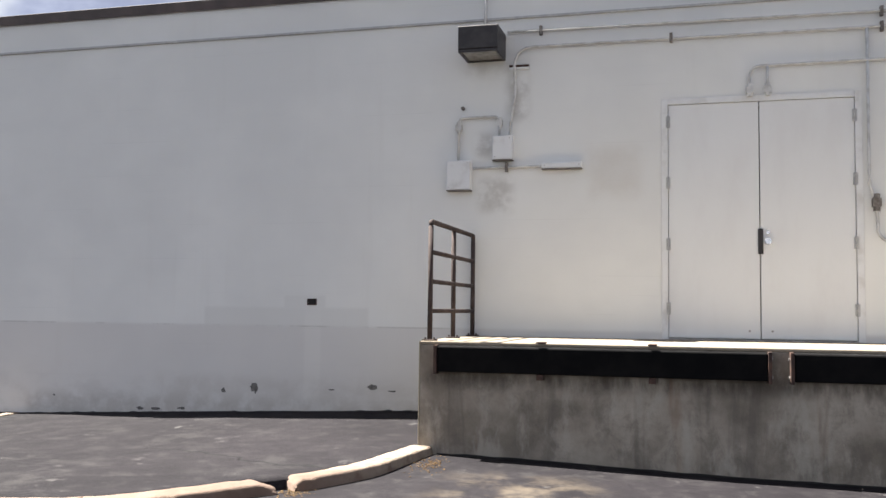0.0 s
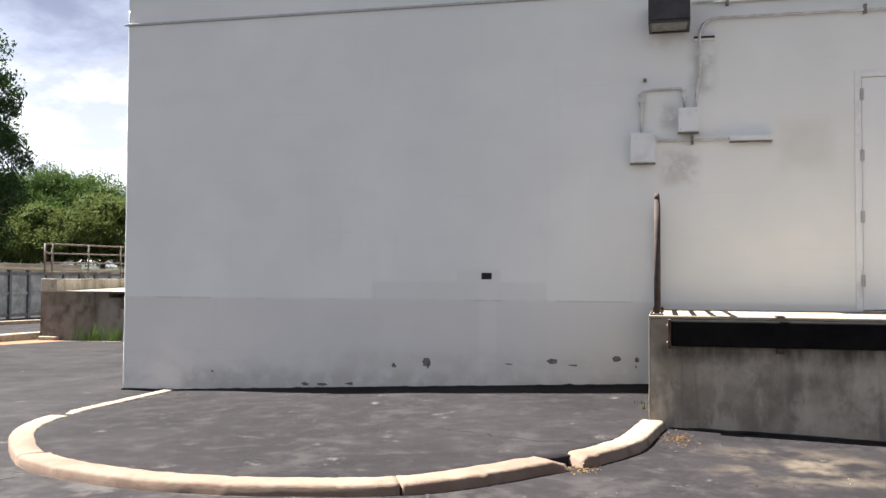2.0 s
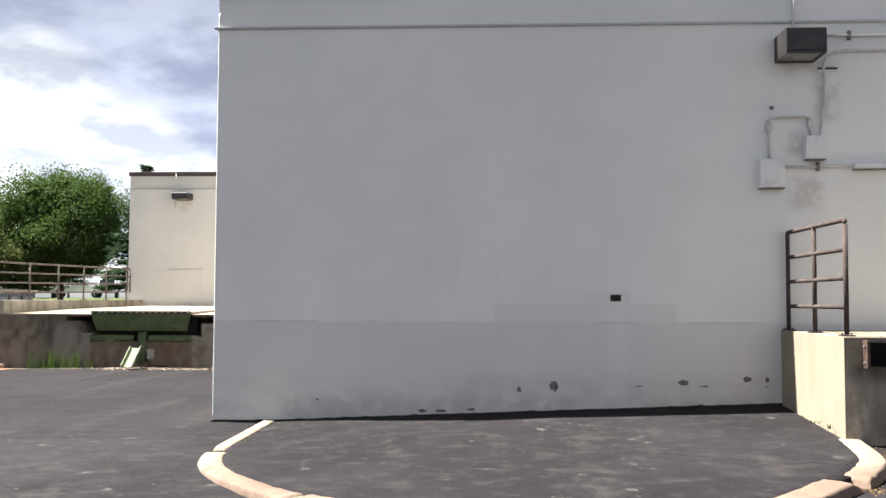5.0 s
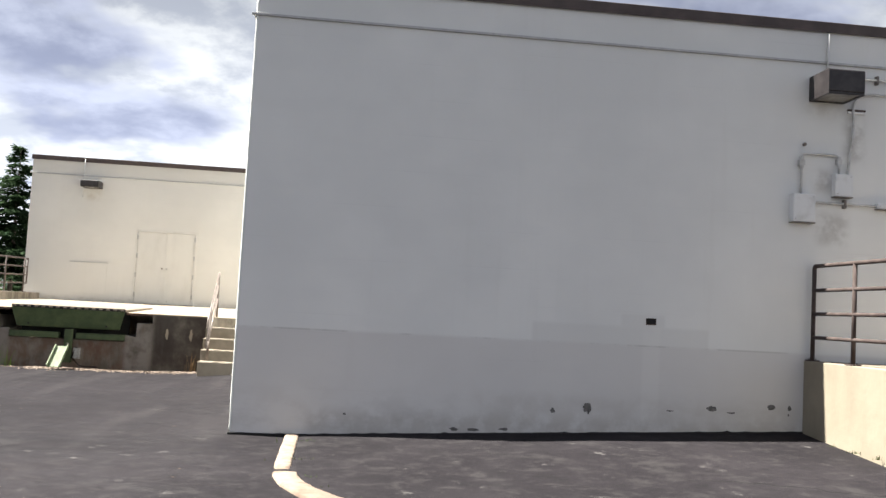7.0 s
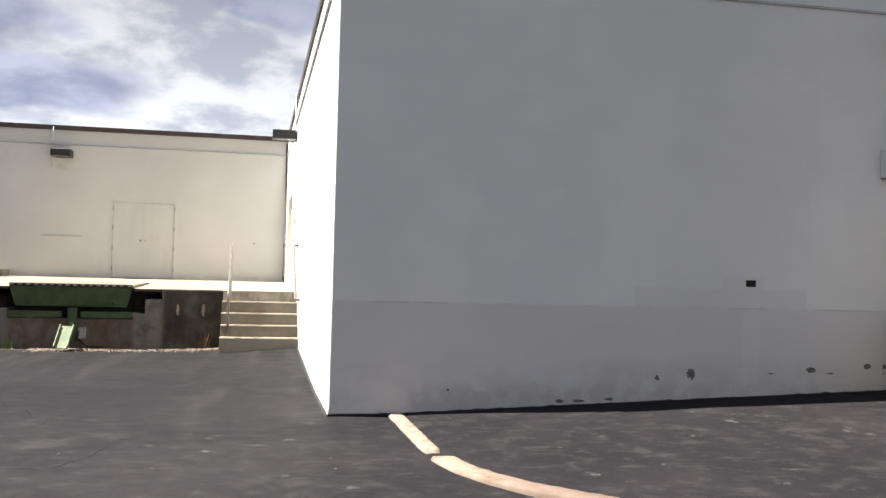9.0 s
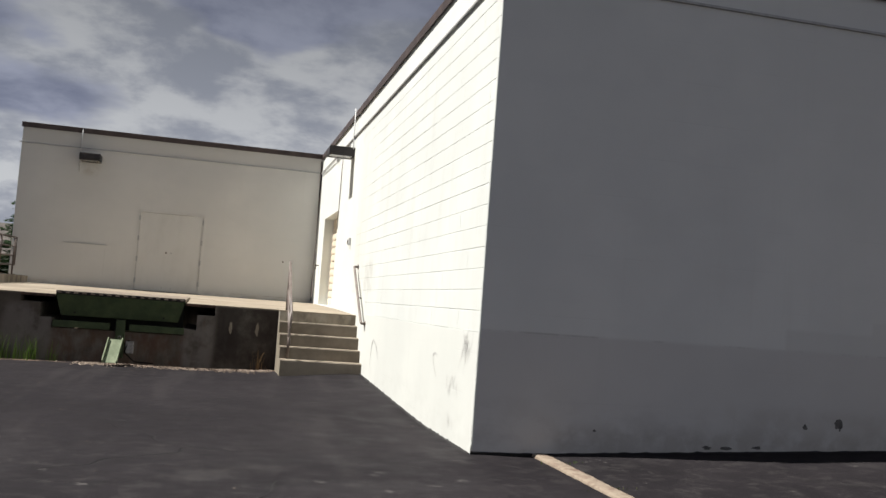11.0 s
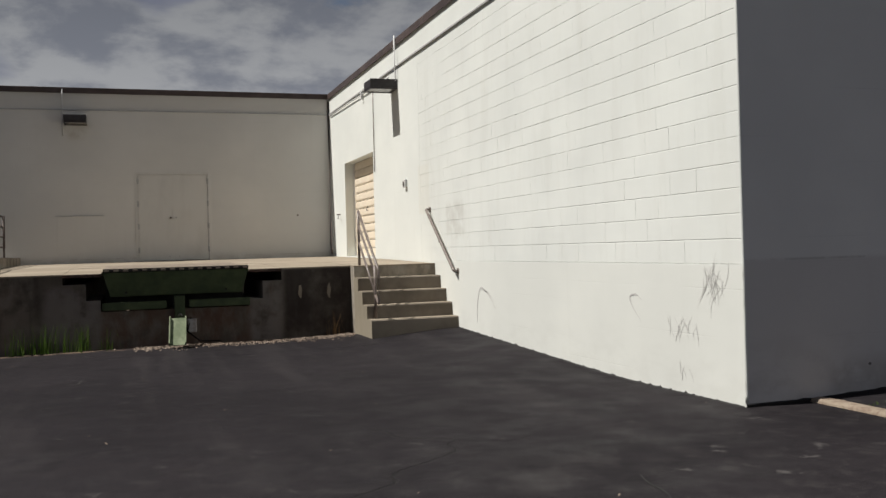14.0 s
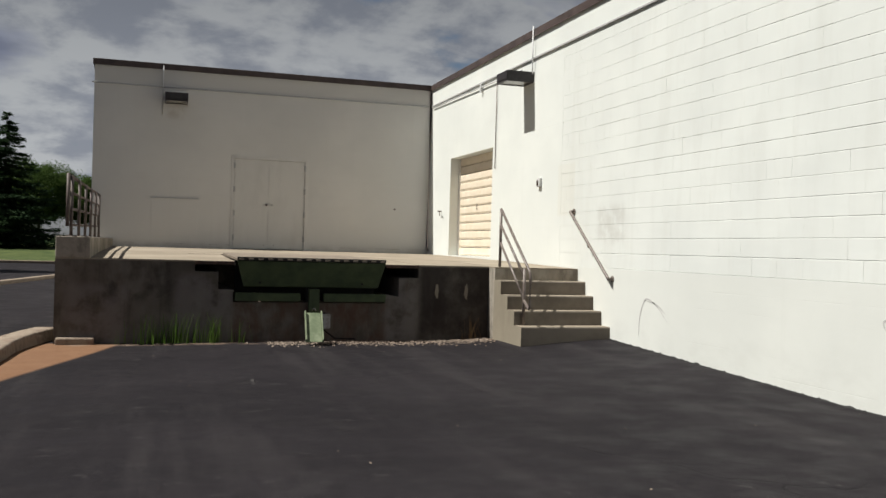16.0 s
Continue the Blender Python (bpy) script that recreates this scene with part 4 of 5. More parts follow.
clip = thing("conduit_clip", boxed(WALL_X - 0.06, WALL_X - 0.0005, 22.2, 22.26, 4.40, 4.56, bevel=0.004), M_PAINT, "painted strut clip holding the conduit", "clip")
bell = thing("door_bell", boxed(WALL_X - 0.05, WALL_X - 0.0005, 19.24, 19.36, 2.40, 2.54, bevel=0.006), M_PAINT, "small painted push-button box on the sunlit wall", "push button")
part("button", boxed(WALL_X - 0.06, WALL_X - 0.0505, 19.27, 19.33, 2.42, 2.50), M_RUST, bell, "dark button plate")
hook = thing("wall_hook", tube([(WALL_X, 24.72, 2.16), (WALL_X - 0.08, 24.72, 2.16), (WALL_X - 0.08, 24.60, 2.16), (WALL_X - 0.08, 24.60, 2.06)], 0.014, 6), M_RUST, "small dark bent hook on the wall", "hook")
thing("wall_stud", tube([(-9.65, FAR_Y, 2.2), (-9.65, FAR_Y - 0.03, 2.2)], 0.02, 10), M_RUST, "small dark stud in the far wall", "stud")

# ---- dock bumpers and edge steel on the near dock ----


def bumper(x0, x1):
    h = hub("dock_bumper", ((x0 + x1) / 2, DOCK_Y, 0.80), "long black rubber dock bumper bolted to the concrete face", "dock bumper", "dock bumpers")
    w = (x1 - x0) / 2
    part("rubber", boxed(-w + 0.03, w - 0.03, -0.10, -0.003, 0.02, 0.245, bevel=0.012), M_RUBBER, h)
    for s in (-1, 1):
        a = s * (w - 0.015)
        plate = part("end_plate", boxed(a - 0.014, a + 0.014, -0.115, -0.002, 0.0, 0.255, bevel=0.003), M_RUST, h, "rusty steel end angle")
        for z in (0.05, 0.2):
            part("bolt", tube([(a + s * 0.0145, -0.06, z), (a + s * 0.026, -0.06, z)], 0.014, 6), M_STEEL, plate)
    for k in range(1, 3):
        x = -w + 2 * w * k / 3
        part("strap", boxed(x - 0.03, x + 0.03, -0.085, -0.002, -0.03, 0.018, bevel=0.003), M_RUST, h, "rusty steel strap end below the rubber")
        part("hook", boxed(x - 0.035, x + 0.035, -0.10, 0.10, 0.286, 0.298, bevel=0.003), M_RUST, h, "rusty steel tab over the dock's edge")


bumper(-2.215, 0.62)
bumper(0.76, 3.6)


def guard_rail(name, length, height, bars, posts, r, mat, label):
    """A welded pipe rail along +y from the origin, its foot at z = 0."""
    h = hub(name, (0, 0, 0), label, "guard rail", "guard rails")
    part("top_rail", tube([(0, 0, height - 0.05)] + arc((0, 0, height - 0.03), (0, 0, height), (0, 0.03, height), 3) + arc((0, length - 0.03, height), (0, length, height), (0, length, height - 0.03), 3) + [(0, length, height - 0.05)], r, 10), mat, h, smooth=True)
    for z in bars:
        part("rail", tube([(0, 0, z), (0, length, z)], r * 0.92, 10), mat, h, smooth=True)
    for k in range(posts):
        y = length * k / (posts - 1)
        post = part("post", tube([(0, y, 0.012), (0, y, height - (0.04 if k in (0, posts - 1) else 0.0))], r, 10), mat, h, smooth=True)
        foot = boxed(-0.06, 0.06, y - 0.06, y + 0.06, 0.0005, 0.014, bevel=0.003)
        for sx in (-0.042, 0.042):
            tube([(sx, y, 0.014), (sx, y, 0.03)], 0.009, 6, foot)
        part("base_plate", foot, mat, post)
    return h


rail = guard_rail("guard_rail", 1.70, 1.09, (0.27, 0.54, 0.81), 3, 0.024, M_RAIL, "brown painted pipe guard rail at the dock's end")
rail.matrix_basis = pose(DOCK_X + 0.07, 8.19, DOCK_Z)


def kerb_rail():
    """Four pipe bars with closed ends on set-back posts, rising a little towards the wall."""
    y0, y1, z0, z1 = 17.98, 25.42, 2.155, 2.245
    h = hub("guard_rail", (FAR_X + 0.16, y0, 1.366), "long brown painted pipe guard rail on the dock's kerb", "guard rail", "guard rails")
    n, rise = y1 - y0, (z1 - z0)

    def top(y):
        return z0 - 1.366 + rise * y / n
    for k, drop in enumerate((0.0, 0.215, 0.43, 0.645)):
        part("rail", tube([(0, 0, top(0) - drop), (0, n, top(n) - drop)], 0.022 if k == 0 else 0.019, 10), M_KERBRAIL, h, smooth=True)
    for y in (0.0, n):
        part("end_bar", tube([(0, y, top(y) - 0.665), (0, y, top(y) + 0.02)], 0.022, 10), M_KERBRAIL, h, smooth=True)
    for k in range(6):
        y = 0.22 + (n - 0.55) * k / 5
        post = part("post", tube([(0.03, y, 0.012), (0.03, y, top(y))], 0.021, 10), M_KERBRAIL, h, smooth=True)
        part("base_plate", boxed(-0.04, 0.10, y - 0.06, y + 0.06, 0.0005, 0.014, bevel=0.003), M_KERBRAIL, post)


kerb_rail()


def stair_rail():
    h = hub("stair_rail", (-10.03, 16.9, 0.3), "brown pipe handrail with three sloping bars beside the steps", "handrail", "handrails")
    o = Vector((-10.03, 16.9, 0.3))
    def loc(*pts):
        return [tuple(Vector(q) - o) for q in pts]
    x = -10.03
    dz = 0.8
    part("post", tube(loc((x, 17.93, PIT_Z + 0.001), (x, 17.93, 1.94)), 0.022, 10), M_PIPE, h, smooth=True)
    part("post", tube(loc((x, 16.98, 0.318), (x, 16.98, 1.10)), 0.022, 10), M_PIPE, h, smooth=True)
    a, b = (x, 17.93, 1.94), (x, 16.80, 1.06)
    part("rail", tube(loc(a, b, *arc((x, 16.79, 1.04), (x, 16.77, 1.0), (x, 16.77, 0.95)), (x, 16.77, 0.62), *arc((x, 16.77, 0.58), (x, 16.78, 0.53), (x, 16.84, 0.57)), (x, 16.98, 0.66)), 0.02, 10), M_PIPE, h, smooth=True)
    part("rail", tube(loc((x, 17.93, 1.71), (x, 16.98, 0.98)), 0.018, 10), M_PIPE, h, smooth=True)
    part("rail", tube(loc((x, 17.93, 1.45), (x, 16.98, 0.68)), 0.018, 10), M_PIPE, h, smooth=True)


stair_rail()


def wall_rail():
    h = hub("wall_rail", (WALL_X, 17.2, 1.4), "brown pipe handrail bracketed to the sunlit wall", "handrail", "handrails")
    x = -0.075
    part("rail", tube([(-0.01, 0.78, 0.55), *arc((x + 0.02, 0.78, 0.55), (x, 0.78, 0.55), (x, 0.75, 0.53)), (x, -0.46, -0.38), *arc((x, -0.48, -0.395), (x, -0.50, -0.41), (x + 0.02, -0.50, -0.42)), (-0.01, -0.50, -0.42)], 0.021, 10), M_PIPE, h, smooth=True)
    for y, z in ((0.78, 0.55), (-0.50, -0.42)):
        part("flange", tube([(-0.001, y, z), (-0.014, y, z)], 0.045, 12), M_PIPE, h)
    part("bracket", tube([(x, 0.15, 0.07), (x, 0.15, 0.02), (-0.002, 0.15, -0.01)], 0.010, 8), M_PIPE, h)


wall_rail()

# ---- dock leveler ----


def leveler():
    x0, x1, y = -13.80, -11.74, PIT_Y - 0.02
    h = hub("dock_leveler", ((x0 + x1) / 2, y, 0.4), "green steel dock leveler with hinged lip, hung in its pit", "dock leveler")
    w = (x1 - x0) / 2
    deck = boxed(-w, w, 0.06, 2.6, 0.695, 0.735, bevel=0.004)
    for v in deck.verts:
        v.co.z += 0.04 * v.co.y / 2.6
    part("deck", deck, M_DECK, h, "worn chequer-plate deck")
    lip = extrude_x([(0.02, 0.0), (0.0, 0.012), (-0.07, 0.35), (-0.03, 0.36), (0.05, 0.02)], -w, w)
    for v in lip.verts:
        if v.co.z < 0.1:
            v.co.x *= 0.91
    lip.verts.ensure_lookup_table()
    for v in lip.verts:
        v.co.z += 0.345
    part("lip", lip, M_GREEN, h, "tapered green lip plate hanging down")
    # Solid black strip stands in for the dark hinge gap.
    part("hinge_strip", boxed(-w, w, -0.076, -0.02, 0.7065, 0.752, bevel=0.003), M_DARK, h, "black strip for the gap along the lip's hinge")
    for k in range(16):
        x = -w + 0.05 + (2 * w - 0.10) * k / 15
        part("hinge_lug", boxed(x - 0.034, x + 0.034, -0.088, -0.0765, 0.712, 0.738, bevel=0.003), M_DECK, h)
    for x in (-0.72, 0.70):
        part("bolt", tube([(x, -0.002, 0.40), (x, -0.035, 0.405)], 0.016, 8), M_DARK, h, "dark bolt head")
    part("front_post", boxed(-0.05, 0.10, -0.05, 0.012, -0.30, 0.325, bevel=0.008), M_GREEN, h, "green steel post down to the ground")
    part("eye_bolt", tube(arc((0.0, -0.055, 0.03), (0.025, -0.09, 0.09), (0.05, -0.055, 0.03)), 0.010, 8), M_STEEL, h, "steel eye bolt")
    part("hinge_pin", tube([(-w, 0.02, 0.705), (w, 0.02, 0.705)], 0.018, 8), M_RUST, h)
    for a, b in ((-w - 0.02, -0.16), (0.16, w + 0.02)):
        part("cross_beam", boxed(a, b, -0.03, 0.12, 0.15, 0.26, bevel=0.008), M_GREEN, h)
    part("centre_post", boxed(-0.07, 0.09, 0.0, 0.16, 0.137, 0.33, bevel=0.008), M_DARK, h, "dark rusty centre post")
    part("hook_box", boxed(0.13, 0.26, -0.05, 0.03, -0.22, -0.02, bevel=0.01), M_STEEL, h, "grey steel hook box")
    part("hose", tube([(0.18, -0.03, 0.0), (0.12, -0.07, -0.2), (0.3, -0.2, -0.34), (0.6, -0.1, -0.36)], 0.012, 6), M_RUBBER, h, "loose black hose")
    # Black sheet puts the pit's shade in behind the leveler.
    part("pit_lining", boxed(-w + 0.02, w - 0.02, 0.52, 0.56, 0.137, 0.69), M_DARK, h, "black sheet for the shade in the pit behind the leveler")


leveler()


def wheel_ramp():
    """A narrow faded channel that leans from the ground to the leveler's post."""
    h = hub("leaning_channel", (-12.80, 17.62, 0.02), "faded green steel channel leaning against the dock", "steel channel")
    a = math.atan2(0.40, 0.42)
    rot = pose(0, 0, 0, math.degrees(a), 0, -5)
    for name, b, mat, label in (("web", (-0.10, 0.10, -0.26, 0.26, 0.0, 0.012), M_MINT, ""), ("flange", (-0.12, -0.101, -0.26, 0.26, -0.002, 0.06), M_MINT, "pale worn edge"), ("flange", (0.101, 0.12, -0.26, 0.26, -0.002, 0.06), M_MINT, "pale worn edge")):
        bm = boxed(*b, bevel=0.003)
        bm.transform(pose(0, 0, 0.205) @ rot)
        part(name, bm, mat, h, label)


wheel_ramp()

# ---- kerbs and island ----
def spline(pts, n=10):
    """A smooth line through points of x, y, z."""
    out = []
    p = [Vector(q) for q in pts]
    p = [2 * p[0] - p[1]] + p + [2 * p[-1] - p[-2]]
    for i in range(1, len(p) - 2):
        a, b, c, d = p[i - 1:i + 3]
        for k in range(n):
            t = k / n
            out.append(0.5 * ((2 * b) + (c - a) * t + (2 * a - 5 * b + 4 * c - d) * t * t + (3 * b - a - 3 * c + d) * t ** 3))
    out.append(p[-2])
    return out


KERB = spline([(-8.225, 9.93, 0.030), (-8.22, 9.0, 0.029), (-8.212, 7.80, 0.026), (-8.12, 7.22, 0.024), (-7.90, 6.74, 0.024), (-7.62, 6.36, 0.026), (-7.22, 5.90, 0.032), (-6.80, 5.55, 0.040), (-6.10, 5.26, 0.050), (-5.40, 5.12, 0.060), (-4.62, 5.16, 0.068), (-3.77, 5.43, 0.08), (-3.03, 6.20, 0.10), (-2.73, 6.55, 0.115), (-2.42, 7.12, 0.138), (-2.245, 8.072, 0.155)], 12)


def kerb_piece(name, line, width, drop, label, taper=(0, 0)):
    """A rounded kerb stone along a line at its outer top edge; the island lies to its left-hand inside."""
    bm = bmesh.new()
    rings = []
    n = len(line)
    for i, q in enumerate(line):
        d = (line[min(i + 1, n - 1)] - line[max(i - 1, 0)]).normalized()
        side = Vector((-d.y, d.x, 0)).normalized()
        low, chip = 0.0, 0.0
        if taper[0] and i < taper[0]:
            low = 0.045 * (1 - i / taper[0])
        if taper[1] and i >= n - taper[1]:
            low = 0.045 * (1 - (n - 1 - i) / taper[1])
        for end in (taper[0] and taper[0] - i, taper[1] and taper[1] - (n - 1 - i)):
            if end > 0:
                chip = 0.02 + 0.012 * end
        j = noise.noise((q.x * 4, q.y * 4, 1.7)) * 0.010
        prof = [(-0.030, -drop), (-0.012, -0.06), (-0.005, -0.022), (0.0, -0.012), (0.010, -0.003), (0.022, 0.0), (0.09, 0.003), (width - 0.016, 0.0), (width - 0.004, -0.008), (width, -0.03), (width, -drop)]
        ring = []
        for s, z in prof:
            k = noise.noise((q.x * 9 + s * 30, q.y * 9, z * 20)) * (0.0045 + chip * 0.3)
            k -= 0.016 * max(0.0, noise.noise((q.x * 13, q.y * 13 + s * 9, 4.2)) - 0.35) * (1.6 if s < 0.03 else 0.6)
            ring.append(bm.verts.new(q + side * (s + k + j) + Vector((0, 0, min(z, 0.01) - (low if z > -0.06 else 0) + k))))
        rings.append(ring)
    for lo, hi in zip(rings, rings[1:]):
        for k in range(len(lo) - 1):
            bm.faces.new((lo[k], lo[k + 1], hi[k + 1], hi[k]))
    bm.faces.new(rings[0])
    bm.faces.new(rings[-1])
    return thing(name, bm, M_KERB, label, "kerb", "kerb stones", smooth=True)


def dense(a, b):
    seg = KERB[a:b]
    out = []
    for p, q in zip(seg, seg[1:]):
        out += [p, (p + q) / 2]
    return out + [seg[-1]]


for a, b, tp, width in ((0, 24, (0, 3), 0.145), (25, 78, (2, 2), 0.20), (78, 131, (2, 0), 0.24), (131, 148, (0, 5), 0.24), (151, 181, (5, 0), 0.20)):
    line = dense(a - 1 if a in (78, 131) else a, b)
    if a:
        line[0] = line[0].lerp(line[1], 0.5)
    kerb_piece("kerb_stone", line, width, 0.25, "tan chipped concrete kerb round the asphalt island", tp)


def wall_foot(x):
    """Height of the asphalt along the foot of the shaded wall."""
    return 0.016 + 0.0415 * max(x + 8.25, 0)


def island():
    inner = []
    for i in range(0, len(KERB), 3):
        q = KERB[i]
        d = (KERB[min(i + 1, len(KERB) - 1)] - KERB[max(i - 1, 0)]).normalized()
        inner.append((q.x - d.y * 0.135, q.y + d.x * 0.135, q.z))
    bm = bmesh.new()
    rows = []
    for q in inner:
        x, y, z = q
        rows.append(q)
    # a fan of strips from the kerb line up to the wall's foot
    grid = []
    for i, (x, y, z) in enumerate(rows):
        u = i / (len(rows) - 1)
        tx = -8.10 + u * (DOCK_X + 8.08)
        tz = wall_foot(tx)
        strip = [bm.verts.new((x, y, -0.08))]
        for k in range(13):
            v = k / 12
            px, py = x + (tx - x) * v, y + (WALL_Y - 0.001 - y) * v
            pz = max((z - 0.018) + (tz - (z - 0.018)) * v + 0.010 * noise.noise((px * 1.1, py * 1.1, 0)), 0.014)
            strip.append(bm.verts.new((px, py, pz)))
        grid.append(strip)
    for lo, hi in zip(grid, grid[1:]):
        for k in range(13):
            bm.faces.new((lo[k], lo[k + 1], hi[k + 1], hi[k]))
    thing("pavement_island", bm, M_ISLAND, "raised worn asphalt island inside the kerb", "pavement", kind="structure", smooth=True)


island()


def tar_seam():
    """The uneven black seam along the foot of the shaded wall."""
    bm = bmesh.new()
    n = 130
    lo, hi = [], []
    for i in range(n + 1):
        x = -8.84 + (DOCK_X + 8.84) * i / n
        base = wall_foot(x)
        h = base + 0.007 + 0.008 * min(max((x + 8.0) / 2.5, 0), 1) * (0.8 + 0.5 * noise.noise((x * 2.5, 0, 0))) + 0.02 * max(0, noise.noise((x * 9, 3, 0)))
        lo.append((bm.verts.new((x, WALL_Y - 0.012, base - 0.08)), bm.verts.new((x, WALL_Y - 0.02, base + 0.004))))
        hi.append(bm.verts.new((x, WALL_Y - 0.003, h)))
    for i in range(n):
        bm.faces.new((lo[i][0], lo[i + 1][0], lo[i + 1][1], lo[i][1]))
        bm.faces.new((lo[i][1], lo[i + 1][1], hi[i + 1], hi[i]))
    thing("trim_tar_seam", bm, M_TAR, "uneven black tar seam along the wall's foot", "tar seam", kind="structure")


tar_seam()


def west_seam():
    """Ragged asphalt crumbs against the foot of the sunlit wall."""
    bm = bmesh.new()
    prev = None
    for i in range(281):
        y = WALL_Y + 0.02 + (16.72 - WALL_Y) * i / 280
        z = ground_z(WALL_X, y)
        h = 0.006 + 0.030 * max(0.0, noise.noise((y * 6, 1, 0)) - 0.05) + 0.030 * max(0.0, noise.noise((y * 17, 4, 0)) - 0.1)
        cur = (bm.verts.new((WALL_X - 0.03 - h, y, z + 0.002)), bm.verts.new((WALL_X - 0.0045, y, z + h)))
        if prev:
            bm.faces.new((prev[0], cur[0], cur[1], prev[1]))
        prev = cur
    thing("trim_west_seam", bm, M_TAR, "ragged dark asphalt edge along the wall's foot", "tar seam", kind="structure")


west_seam()


def dock_seam():
    """The dark open joint along the near dock's foot."""
    bm = bmesh.new()
    prev = None
    for i in range(121):
        x = -2.2 + 15 * i / 120
        z = ground_z(x, DOCK_Y)
        w = 0.028 + 0.014 * noise.noise((x * 3, 0, 0)) + 0.014 * noise.noise((x * 11, 2, 0))
        cur = (bm.verts.new((x, DOCK_Y - w, z + 0.004)), bm.verts.new((x, DOCK_Y - 0.004, z + 0.015 + 0.010 * noise.noise((x * 5, 5, 0)))))
        if prev:
            bm.faces.new((prev[0], cur[0], cur[1], prev[1]))
        prev = cur
    thing("trim_dock_seam", bm, M_TAR, "dark uneven joint along the dock's foot", "tar seam", kind="structure")


dock_seam()


def scuff(points, width, label):
    """A thin rubbed streak on the sunlit wall, through points of y and z."""
    line = spline([(0, y, z) for y, z in points], 6)
    bm = bmesh.new()
    prev = None
    n = len(line) - 1
    for i, q in enumerate(line):
        d = (line[min(i + 1, n)] - line[max(i - 1, 0)]).normalized()
        w = width * (0.25 + 0.75 * math.sin(math.pi * i / n)) * (1 + 0.5 * noise.noise((q.y * 30, q.z * 30, 0)))
        side = Vector((0, -d.z, d.y)) * w
        cur = [bm.verts.new((WALL_X - 0.0062, (q + k * side).y, (q + k * side).z)) for k in (1, -1)]
        if prev:
            bm.faces.new((prev[0], prev[1], cur[1], cur[0]))
        prev = cur
    part("scuff_mark", bm, M_SCUFF, wall_west, label)


scribble = random.Random(4)
for count, y0, z0, sy, sz, size in ((22, 10.37, 0.94, 0.10, 0.06, 1.0), (13, 10.78, 0.54, 0.11, 0.05, 0.6), (5, 10.80, 0.20, 0.05, 0.06, 0.4)):
    for k in range(count):
        y, z = y0 + scribble.gauss(0, sy), z0 + scribble.gauss(0, sz)
        lean, l, bow = scribble.uniform(-0.12, 0.10) * size, scribble.uniform(0.06, 0.17) * size, scribble.uniform(-0.06, 0.06) * size
        scuff([(y - lean, z + l), (y - lean * 0.3 + bow, z + l * 0.3), (y + lean * 0.3 + bow, z - l * 0.3), (y + lean, z - l)], 0.0026, "grey scribbled scuff on white paint")
scuff([(15.95, 0.28), (15.92, 0.55), (15.78, 0.76), (15.5, 0.68), (15.25, 0.5)], 0.010, "grey arched rub mark on white paint")
scuff([(15.75, 0.74), (15.5, 0.70), (15.3, 0.6)], 0.009, "grey arched rub mark on white paint")
scuff([(11.52, 0.58), (11.66, 0.70), (11.72, 0.80), (11.6, 0.83), (11.5, 0.78)], 0.008, "faint curved rub mark on white paint")


def blotch(name, x, z, r, seed, stretch=1.0, parent=None, mat=None):
    """An irregular spot of bare wall where the paint has come off."""
    bm = bmesh.new()
    rim = []
    for k in range(22):
        u = 2 * math.pi * k / 22
        d = r * (1 + 0.55 * noise.noise((math.cos(u) * 1.6 + seed, math.sin(u) * 1.6, seed)))
        rim.append(bm.verts.new((x + math.cos(u) * d * stretch, WALL_Y - 0.003, z + math.sin(u) * d)))
    bm.faces.new(rim)
    return part(name, bm, mat or M_PEEL, wall_south, "dark spot of peeled paint")


for x, z, r, st in ((-5.307, 0.394, 0.028, 0.9), (-4.914, 0.444, 0.050, 1.1), (-4.90, 0.385, 0.016, 0.7), (-3.461, 0.488, 0.030, 1.9), (-3.229, 0.451, 0.010, 5.0), (-2.753, 0.532, 0.026, 1.6), (-2.54, 0.525, 0.028, 0.9), (-2.55, 0.45, 0.016, 0.6), (-3.96, 0.444, 0.008, 5.0), (-6.40, 0.145, 0.020, 2.5), (-6.19, 0.15, 0.018, 3.5), (-5.85, 0.165, 0.014, 4.0), (-7.61, 0.263, 0.012, 1.2)):
    blotch("peeled_spot", x, z, r, x * 3.1, st)

# far kerbs in the yard
far_kerb = spline([(-16.10, 18.7, 0.13), (-16.28, 18.0, 0.13), (-16.42, 17.2, 0.12), (-16.45, 16.2, 0.12), (-16.52, 15.0, 0.11), (-16.9, 13.6, 0.10), (-18.0, 12.2, 0.10), (-21, 10.6, 0.10)], 8)
kerb_piece("kerb_stone", far_kerb[::-1], 0.28, 0.3, "tan concrete kerb curving from the far dock")
thing("kerb_stone", boxed(-60, 12, 57.6, 57.9, -0.2, 0.14, bevel=0.03), M_KERB, "straight pale concrete kerb along the lawn", "kerb", "kerb stones")
kerb_piece("kerb_stone", spline([(-21.6, 18.5, 0.11), (-20.4, 26.0, 0.11), (-18.9, 33.0, 0.11), (-17.6, 40.5, 0.11)], 8), 0.2, 0.3, "long pale concrete kerb beside the building")

